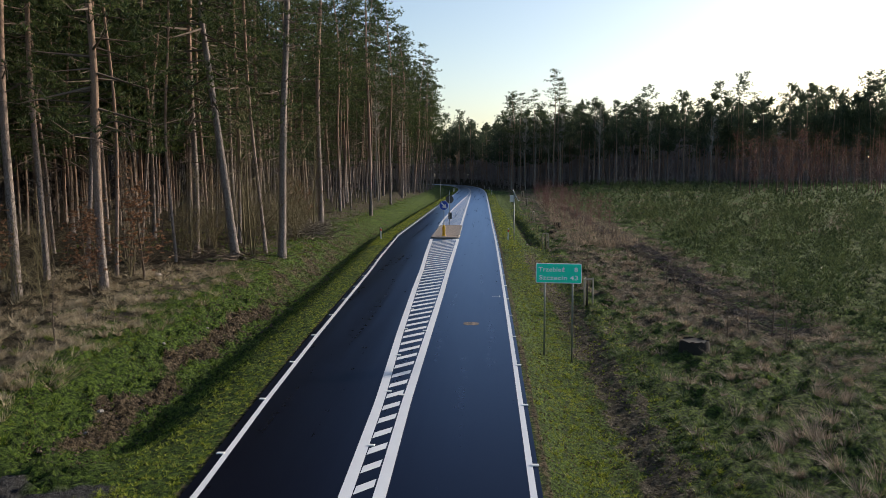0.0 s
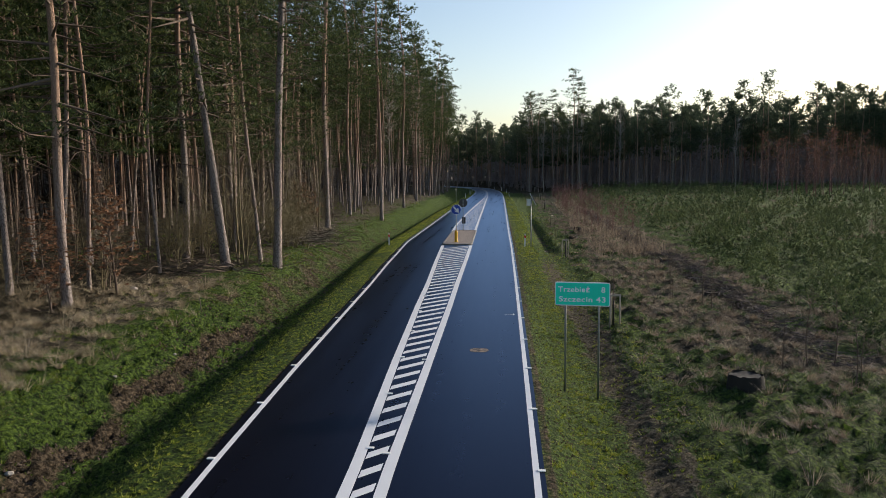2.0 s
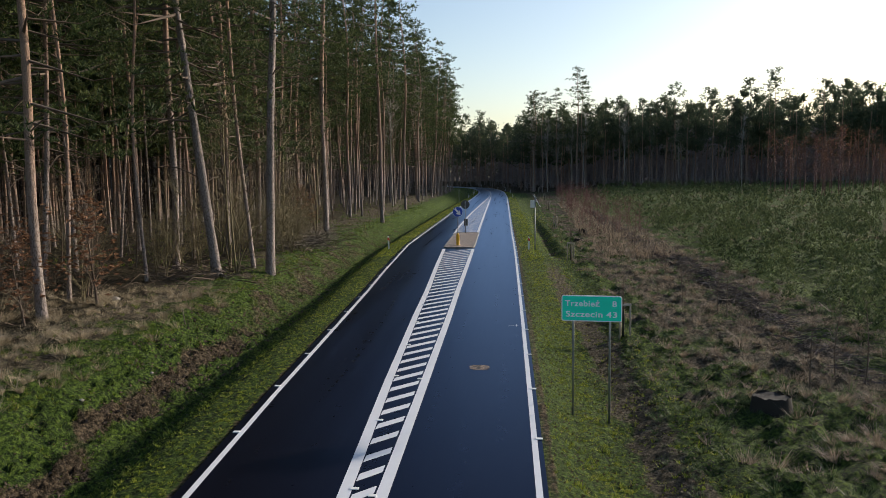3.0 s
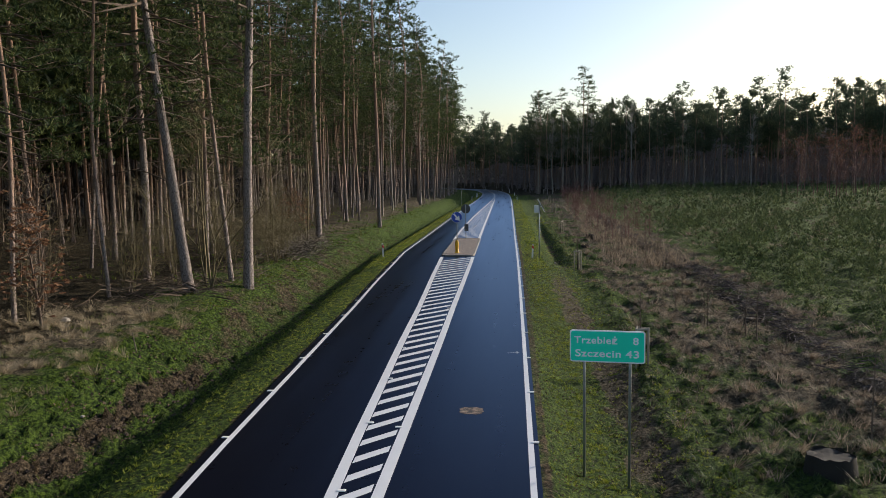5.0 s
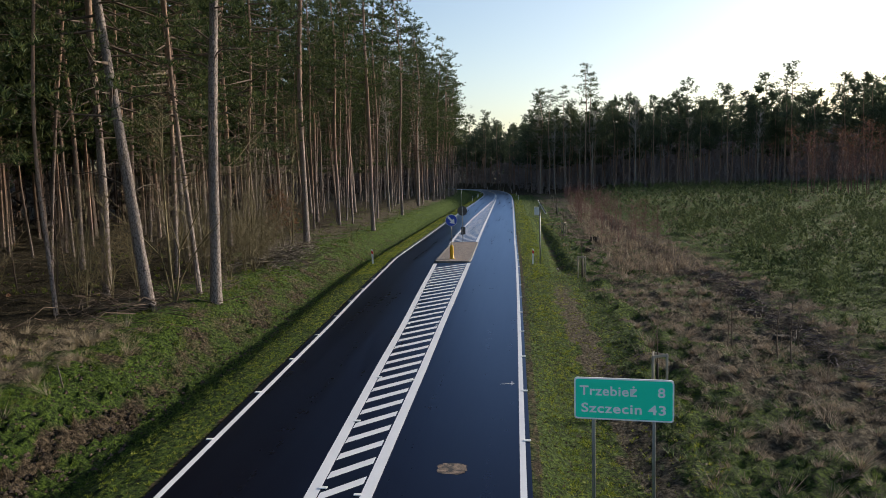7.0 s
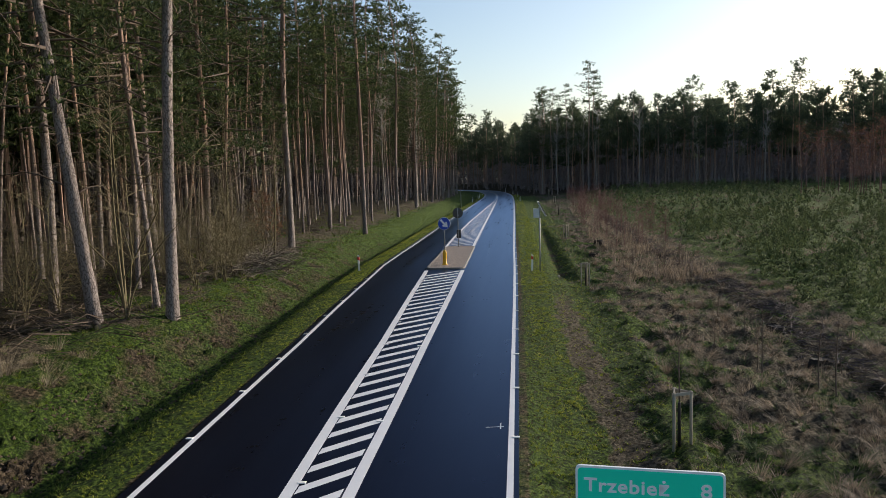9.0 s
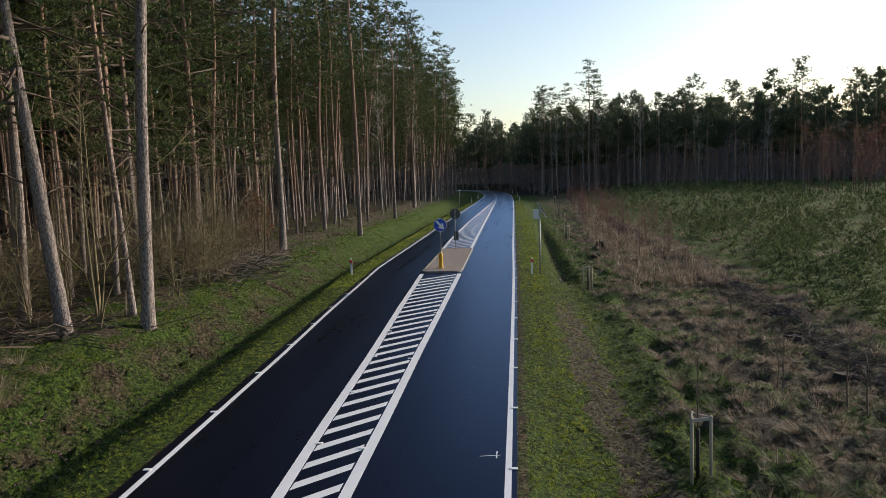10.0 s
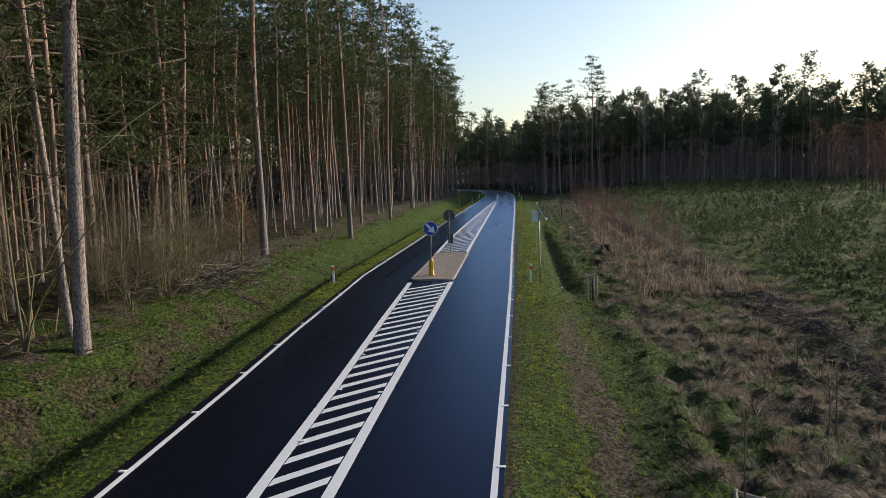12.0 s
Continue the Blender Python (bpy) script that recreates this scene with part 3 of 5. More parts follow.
studs(13.0, 110, 3.86, lambda s: w_(s) + 0.13)
studs(12.5, 110, 3.98, lambda s: -0.11)
studs(13.4, 64, 4.06, lambda s: hl(s) - LINE - 0.05)
studs(13.1, 64, 8.12, lambda s: hr(s) + LINE + 0.05)
patch = bmesh.new()
prng = np.random.default_rng(8)
ring = [patch.verts.new((-1.47 + (0.32 + prng.uniform(-0.05, 0.04)) * math.copysign(abs(math.cos(a))**0.6, math.cos(a)), 30.72 + 0.3 * math.sin(a) + prng.uniform(-0.04, 0.04), 0.004)) for a in np.linspace(0, 6.28, 25)[:-1]]
patch.faces.new(ring)
part("mud_patch", patch, MUD, road, "pale brown dried mud patch")


def chalk_mark():
    """A surveyor's small white tick by the edge line."""
    for x0, y0, x1, y1 in ((-0.62, 37.05, -0.2, 37.12), (-0.27, 36.95, -0.27, 37.35)):
        a = math.degrees(math.atan2(y1 - y0, x1 - x0))
        part("chalk_mark", box(math.hypot(x1 - x0, y1 - y0), 0.022, 0.004, ((x0 + x1) / 2, (y0 + y1) / 2, 0.004), 0, pose(0, 0, 0, 0, 0, a)), PAINT, road, "thin white surveyor's tick")


chalk_mark()


# ------------------------------------------------------------ traffic island
def island():
    isl = thing("traffic_island", "raised traffic island paved with grey granite setts", "traffic island", at=pose(0, 0, 0))
    a, b = 3.1, 5.56
    outline = []
    rad = 0.55
    for cx, cy, t0 in ((a + rad, NOSE + rad, 270), (a + rad + 0.02, TAIL - rad, 180), (b - rad - 0.08, TAIL - rad, 90), (b - rad, NOSE + rad, 0)):
        for k in range(5):
            t = radians(t0 - 22.5 * k)
            outline.append((cx + rad * math.cos(t) * 1.0, cy + rad * math.sin(t)))
    # walk the outline at even steps; offset runs to the left of the edge line
    pts = np.array(outline + outline[:1])
    d = np.r_[0, np.cumsum(np.linalg.norm(np.diff(pts, axis=0), axis=1))]
    n = int(d[-1] / 0.8)
    u = np.linspace(0, d[-1], n * 3 + 1)
    ring_pts = np.stack([np.interp(u, d, pts[:, k]) for k in (0, 1)], 1)[:-1]
    centre = ring_pts.mean(0)
    half = (ring_pts.max(0) - ring_pts.min(0)) / 2
    inner = centre + (ring_pts - centre) * (1 - 0.15 / half)
    o_xy = [on_road(p[1], p[0]) for p in ring_pts]
    i_xy = [on_road(p[1], p[0]) for p in inner]
    m = len(o_xy)
    for k in range(0, m, 3):
        ids = [(k + j) % m for j in range(4)]
        bm = bmesh.new()
        rows = []
        for q, j in enumerate(ids):
            o, i = Vector((*o_xy[j], 0)), Vector((*i_xy[j], 0))
            if q in (0, 3):                              # a narrow joint between stones
                nxt = Vector((*o_xy[ids[1 if q == 0 else 2]], 0))
                sh = (nxt - o).normalized() * 0.008
                o, i = o + sh, i + sh
            low, up = Vector((0, 0, 0.0)), Vector((0, 0, 0.11))
            rows.append([bm.verts.new(v) for v in (o + low, o + up * 0.8, o + (i - o) * 0.18 + up, i + up, i + low)])
        for r0, r1 in zip(rows, rows[1:]):
            for j in range(4):
                bm.faces.new((r0[j], r0[j + 1], r1[j + 1], r1[j]))
        bm.faces.new(rows[0][::-1])
        bm.faces.new(rows[-1])
        bmesh.ops.recalc_face_normals(bm, faces=bm.faces)
        part("curb_stone", bm, CURB, isl)
    bm = bmesh.new()
    bm.faces.new([bm.verts.new((*p, 0.095)) for p in i_xy])
    bmesh.ops.recalc_face_normals(bm, faces=bm.faces)
    part("paving", bm, SETTS, isl, "small grey-brown granite setts")


island()


# ------------------------------------------------------------ signs and posts
def lettering(text, size, width, at, parent):
    cu = bpy.data.curves.new("lettering", "FONT")
    cu.body, cu.size, cu.extrude, cu.offset = text, size, 0.0015, 0.004 * size / 0.2
    cu.space_character = 1.08
    tmp = new("lettering", cu)
    bpy.context.view_layer.update()
    me = bpy.data.meshes.new_from_object(tmp.evaluated_get(bpy.context.evaluated_depsgraph_get()))
    bpy.data.objects.remove(tmp)
    x = np.empty(len(me.vertices) * 3, np.float32)
    me.vertices.foreach_get("co", x)
    x = x.reshape(-1, 3)
    k = width / (x[:, 0].max() - x[:, 0].min())
    me.transform(Matrix.Translation(at) @ pose(0, 0, 0, 90) @ Matrix.Diagonal((k, 1, 1, 1)) @ Matrix.Translation((-float(x[:, 0].min()), 0, 0)))
    me.materials.clear()
    me.materials.append(SIGN_WHITE)
    return adopt(new("lettering", me), parent, "white lettering")


def rounded(w, h, r, cx=0.0, cz=0.0):
    pts = []
    for sx, sz, t0 in ((1, -1, -90), (1, 1, 0), (-1, 1, 90), (-1, -1, 180)):
        for k in range(5):
            t = radians(t0 + 22.5 * k)
            pts.append((cx + sx * (w / 2 - r) + r * math.cos(t), cz + sz * (h / 2 - r) + r * math.sin(t)))
    return pts


def direction_sign():
    g = ground_at(2.1, 27.5)
    t = thing("road_sign", "green distance sign with white lettering on two steel posts", "road sign", at=pose(1.603, 27.67, 0, 0, 0, -7.7))
    w, h, zc = 1.56, 0.685, 2.395
    panel = part("panel", flat_shape(rounded(w, h, 0.05, 0, zc), 0.03, 0), SIGN_WHITE, t, "white-rimmed sign panel")
    part("face", flat_shape(rounded(w - 0.05, h - 0.05, 0.04, 0, zc), 0.003, -0.003), SIGN_GREEN, panel, "green reflective face")
    lettering("Trzebież", 0.215, 0.90, (-0.69, -0.0045, zc + 0.06), panel)
    lettering("8", 0.215, 0.115, (0.53, -0.0045, zc + 0.06), panel)
    lettering("Szczecin", 0.215, 0.95, (-0.665, -0.0045, zc - 0.225), panel)
    lettering("43", 0.215, 0.275, (0.38, -0.0045, zc - 0.225), panel)
    for x in (-0.475, 0.475):
        post = part("post", lathe(((0.03, g - 0.3), (0.03, 2.71), (0.026, 2.72)), 14, (x, 0.065, 0)), STEEL, t, "galvanised steel post", True)
        for z in (2.15, 2.63):
            part("clamp", box(0.10, 0.03, 0.045, (x, 0.045, z), 0.006), STEEL, post)


direction_sign()


def keep_right_sign():
    x, y = on_road(68.8, 4.48)
    t = thing("keep_right_sign", "round blue sign with a white arrow above a yellow bollard", "road sign", at=pose(x, y, 0.095, 0, 0, -2))
    part("post", lathe(((0.03, 0), (0.03, 3.0), (0.024, 3.01)), 14, (0, 0.03, 0)), STEEL, t, "galvanised steel post", True)
    plate = part("plate", disc_plate(0.41, 0.02, (0, -0.02, 2.66)), SIGN_WHITE, t, "white-rimmed round plate")
    part("face", disc_plate(0.392, 0.006, (0, -0.032, 2.66)), SIGN_BLUE, plate, "blue reflective face")
    arrow = [(-0.065, 0.34), (0.065, 0.34), (0.065, -0.06), (0.15, 0.02), (0.205, -0.06), (0.0, -0.345), (-0.205, -0.06), (-0.15, 0.02), (-0.065, -0.06)]
    part("arrow", flat_shape(arrow, 0.003, -0.0385, Matrix.Translation((0, 0, 2.66)) @ pose(0, 0, 0, 0, -42)), SIGN_WHITE, plate, "white arrow pointing down")
    b = thing("bollard", "ribbed yellow plastic bollard at the post of the sign", "bollard", at=pose(x, y - 0.16, 0.095))
    part("body", lathe(((0.16, 0), (0.16, 0.05), (0.125, 0.07), (0.12, 0.5), (0.125, 0.52), (0.125, 0.78), (0.115, 0.86), (0.085, 0.93), (0.03, 0.96)), 20), YELLOW, b, "", True)
    for k in range(8):
        a = 2 * math.pi * k / 8
        part("rib", box(0.018, 0.03, 0.7, (0.122 * math.cos(a), 0.122 * math.sin(a), 0.43), 0.005, pose(0, 0, 0, 0, 0, math.degrees(a) + 90)), YELLOW, b)
    part("base_plate", lathe(((0.2, 0), (0.2, 0.025), (0.17, 0.04)), 20), YELLOW, b)


keep_right_sign()


def sign_from_behind():
    x, y = on_road(80.9, 4.45)
    t = thing("road_sign", "dark back of a round sign with a small plate below", "road sign", at=pose(x, y, 0.095))
    part("post", lathe(((0.03, -0.05), (0.03, 3.05), (0.024, 3.06)), 14), STEEL, t, "galvanised steel post", True)
    part("plate", disc_plate(0.42, 0.03, (0, 0.05, 2.7)), SIGN_BACK, t, "dark round sign back")
    part("lower_plate", box(0.36, 0.02, 0.66, (0.05, 0.05, 1.0), 0.006), SIGN_BACK, t, "dark plate")
    for z in (2.5, 2.88, 0.85, 1.15):
        part("clamp", box(0.14, 0.05, 0.04, (0, 0.015, z), 0.006), STEEL, t)


sign_from_behind()


def solar_mast():
    x, y = 1.42, 65.9
    g = ground_at(x, y)
    t = thing("solar_mast", "steel mast with a tilted solar panel and a white cabinet", "traffic sensor", at=pose(x, y, g))
    h = 4.05 - g
    part("mast", lathe(((0.055, -0.3), (0.05, 1.5), (0.045, h - 0.2), (0.03, h - 0.18)), 14), STEEL, t, "galvanised steel mast", True)
    tilt = pose(0, 0, 0, 0, 0, -6) @ pose(0, 0, 0, 0, -29)
    panel = part("solar_panel", box(0.045, 0.66, 1.0, (0.15, 0, h - 0.34), 0.006, tilt), CABINET, t, "tilted solar panel with aluminium rim")
    part("cells", box(0.012, 0.6, 0.94, Vector((0.15, 0, h - 0.34)) + tilt @ Vector((0.021, 0, 0)), 0, tilt), SOLAR, panel, "dark solar cells")
    part("bracket", box(0.3, 0.05, 0.05, (0.08, 0.03, h - 0.42), 0.006), STEEL, t)
    cab = part("cabinet", box(0.32, 0.28, 0.52, (-0.2, 0, h - 0.62), 0.02), WHITE_PLASTIC, t, "white equipment cabinet")
    part("cabinet_door", box(0.27, 0.012, 0.46, (-0.2, -0.146, h - 0.62), 0.004), WHITE_PLASTIC, cab)
    part("visor", box(0.36, 0.32, 0.02, (-0.2, 0, h - 0.345), 0.004), WHITE_PLASTIC, cab)


solar_mast()


def delineator(film):
    t = thing("delineator_post", "white plastic delineator post with a slanted %s reflector band" % ("red" if film is RED_FILM else "dark"), "delineator post", "delineators along the road")
    body = bmesh.new()
    prof = [(-0.06, -0.045), (0.06, -0.045), (0.045, 0.045), (-0.045, 0.045)]
    low = [body.verts.new((x, y, -0.25)) for x, y in prof]
    top = [body.verts.new((x, y, 0.98 + (0.05 if x < 0 else 0))) for x, y in prof]
    body.faces.new(low[::-1])
    body.faces.new(top)
    for i in range(4):
        body.faces.new((low[i], low[(i + 1) % 4], top[(i + 1) % 4], top[i]))
    bmesh.ops.bevel(body, geom=body.edges[:], offset=0.008, segments=2, affect="EDGES")
    part("body", body, WHITE_PLASTIC, t)
    part("band", flat_shape([(-0.063, 0.74), (0.063, 0.68), (0.063, 0.87), (-0.063, 0.93)], 0.092, -0.049), film, t, "slanted band")
    part("reflector", box(0.04, 0.008, 0.14, (0, -0.051, 0.80), 0.003), RED_FILM if film is RED_FILM else WHITE_PLASTIC, t)
    return t


def place_delineators():
    red, dark = delineator(RED_FILM), delineator(BLACK_PLASTIC)
    spots = [(65.9, -1.05, red, 2), (67.6, 9.9, red, -2), (178.5, -1.3, dark, 0), (206.7, -1.3, dark, 2), (233, -1.2, dark, 0), (256, -1.1, dark, 0), (281, -1.1, dark, 1),
             (306, -1.0, dark, 0), (177, 8.4, dark, 2), (197, 8.0, dark, -1), (203, 7.9, dark, 1), (228, 7.4, dark, 1), (300, 7.4, dark, 0), (330, -1.0, dark, 0)]
    used = set()
    for s, off, src, lean in spots:
        x, y = on_road(s, off)
        m = pose(x, y, ground_at(x, y), 0, lean, 0)
        if src in used:
            copy_thing(src, m)
        else:
            src.matrix_world = m
            used.add(src)


place_delineators()


def far_pole():
    x, y = on_road(155, 9.3)
    g = ground_at(x, y)
    t = thing("sign_post", "slim grey post with a small sign seen edge-on", "road sign", at=pose(x, y, g))
    part("post", lathe(((0.035, -0.3), (0.035, 3.3), (0.03, 3.31)), 12), STEEL, t, "", True)
    part("plate", box(0.03, 0.5, 0.5, (0.02, 0, 3.05), 0.006), SIGN_BACK, t, "narrow sign plate")


far_pole()


# ------------------------------------------------------------ young roadside trees in stake guards
def sapling(seed, tall):
    rng = np.random.default_rng(seed)
    t = thing("staked_sapling", "bare young tree held by three pale wooden stakes", "sapling", "saplings along the road")
    spots = [(-0.22, -0.13), (0.22, -0.13), (0.02, 0.24)]
    for x, y in spots:
        part("stake", lathe(((0.036, -0.3), (0.034, 1.27), (0.028, 1.3)), 10, (x, y, 0)), STAKE, t, "", True)
    for i in range(3):
        (x0, y0), (x1, y1) = spots[i], spots[(i + 1) % 3]
        ang = math.degrees(math.atan2(y1 - y0, x1 - x0))
        for z in (1.25,):
            part("rail", box(math.hypot(x1 - x0, y1 - y0) + 0.08, 0.03, 0.075, ((x0 + x1) / 2, (y0 + y1) / 2, z), 0.006, pose(0, 0, 0, 0, 0, ang)), STAKE, t)
    v, f = [], []
    zs = np.linspace(-0.1, tall, 9)
    stem = np.c_[0.03 * np.sin(zs * 1.7 + seed), 0.03 * np.cos(zs * 1.3), zs]
    tube(v, f, stem, np.linspace(0.028, 0.008, 9), 7)
    for k in range(14):
        z = rng.uniform(1.5, tall - 0.05)
        a, ln = rng.uniform(0, 6.28), rng.uniform(0.2, 0.5)
        p0 = np.array([np.interp(z, zs, stem[:, 0]), np.interp(z, zs, stem[:, 1]), z])
        q = np.array([math.cos(a) * 0.5, math.sin(a) * 0.5, 0.9]) * ln
        tube(v, f, [p0, p0 + q * 0.5, p0 + q + (0, 0, 0.05)], [0.007, 0.005, 0.003], 4)
    adopt(new("stem", mesh_from("stem", np.vstack(v), np.vstack(f), [TWIGS], smooth=True)), t, "thin bare stem")
    part("trunk_wrap", lathe(((0.04, 0.0), (0.036, 1.0), (0.032, 1.02)), 10), BLACK_PLASTIC, t, "dark trunk wrap", True)
    return t


SAPLINGS = [(3.8, 37.0), (3.75, 61.4), (4.42, 90.7), (5.6, 127.5), (6.9, 170.0), (7.6, 218.0), (6.0, 236.0), (3.2, 246.0)]
sap_kinds = [sapling(1, 2.5), sapling(2, 2.3)]
for i, (x, y) in enumerate(SAPLINGS):
    m = pose(x, y, ground_at(x, y), 0, 0, (20, -15, 60, 100, 5, 40, 75, 10)[i])
    if i < 2:
        sap_kinds[i].matrix_world = m
    else:
        copy_thing(sap_kinds[i % 2], m)


def short_stake(x, y, h, mat, label, lean=0):
    t = tagged(new("stake"), label, "stake")
    t.matrix_world = pose(x, y, ground_at(x, y), lean, lean * 0.5, 20)
    part("body", box(0.08, 0.08, h + 0.2, (0, 0, h / 2 - 0.1), 0.012), mat, t)
    part("cap", box(0.085, 0.085, 0.05, (0, 0, h - 0.02), 0.01), mat, t)


short_stake(4.05, 76.5, 0.62, GREEN_STAKE, "short mossy wooden stake in the grass")
short_stake(-14.44, 81.1, 0.55, GREEN_STAKE, "short yellowish stake at the forest edge")


def leaning_pole(x, y, length, lean, turn):
    t = tagged(new("stick"), "thin pale stick leaning in the grass", "stick")
    t.matrix_world = pose(x, y, ground_at(x, y), 0, lean, turn)
    part("shaft", lathe(((0.022, -0.15), (0.02, length * 0.5), (0.012, length)), 8), PALE_TWIGS, t, "", True)
    part("side_twig", lathe(((0.009, 0), (0.005, length * 0.22)), 6, (0.012, 0, length * 0.55)), PALE_TWIGS, t, "", True)


leaning_pole(-15.4, 87.6, 1.6, 28, 10)
leaning_pole(-12.87, 35.5, 0.75, -8, 40)


def cut_log(x, y, turn):
    """A sawn length of trunk lying at the foot of a tree."""
    t = thing("cut_log", "short sawn pine log lying by a trunk", "log", at=pose(x, y, ground_at(x, y) + 0.11, 0, 90, turn))
    rng = np.random.default_rng(77)
    bm = lathe(((0.125, -0.4), (0.13, -0.2), (0.122, 0.1), (0.128, 0.4)), 16)
    for v in bm.verts:
        v.co.x *= rng.uniform(0.95, 1.05)
        v.co.y *= rng.uniform(0.95, 1.05)
    part("bark", bm, STUMP_BARK, t, "dark bark", True)
    for z in (-0.404, 0.404):
        part("sawn_end", lathe(((0.112, z - 0.006), (0.115, z), (0.112, z + 0.006)), 16), PALE_TWIGS, t, "pale sawn end")


cut_log(-15.45, 46.2, -55)


def stump(x, y, r, h, seed):
    rng = np.random.default_rng(seed)
    g = ground_at(x, y)
    t = thing("tree_stump", "old dark tree stump among grass", "tree stump", at=pose(x, y, g))
    bm = bmesh.new()
    n, rows = 26, []
    bumps = rng.uniform(0.85, 1.15, n)
    bumps = (bumps + np.roll(bumps, 1) + np.roll(bumps, 2)) / 3
    for k, z in enumerate((-0.15, 0.05, h * 0.5, h * 0.8, h)):
        flare = (1.2, 1.1, 1.03, 1.0, 0.98)[k]
        rows.append([bm.verts.new((r * flare * bumps[i]**(1.6 - k * 0.15) * math.cos(6.2832 * i / n), r * flare * bumps[i]**(1.6 - k * 0.15) * math.sin(6.2832 * i / n), z + (rng.uniform(-0.035, 0.04) if k == 4 else 0))) for i in range(n)])
    for a, b in zip(rows, rows[1:]):
        for i in range(n):
            bm.faces.new((a[i], a[(i + 1) % n], b[(i + 1) % n], b[i]))
    part("bark", bm, STUMP_BARK, t, "dark crumbling bark", True)
    bm = bmesh.new()
    top = [bm.verts.new((v * 0.97 * r * bumps[i] * math.cos(6.2832 * i / n), v * 0.97 * r * bumps[i] * math.sin(6.2832 * i / n), h - 0.03 + rng.uniform(-0.02, 0.02))) for v in (0.97,) for i in range(n)]
    mid = bm.verts.new((0.03, 0, h - 0.06))
    for i in range(n):
        bm.faces.new((top[i], top[(i + 1) % n], mid))
    part("cut_face", bm, STUMP_WOOD, t, "weathered grey cut face", True)


stump(6.28, 27.9, 0.46, 0.52, 1)
stump(9.7, 49.0, 0.32, 0.25, 2)
stump(9.6, 44.2, 0.36, 0.18, 3)
stump(5.6, 76.0, 0.34, 0.16, 4)
stump(6.5, 82.0, 0.34, 0.3, 5)


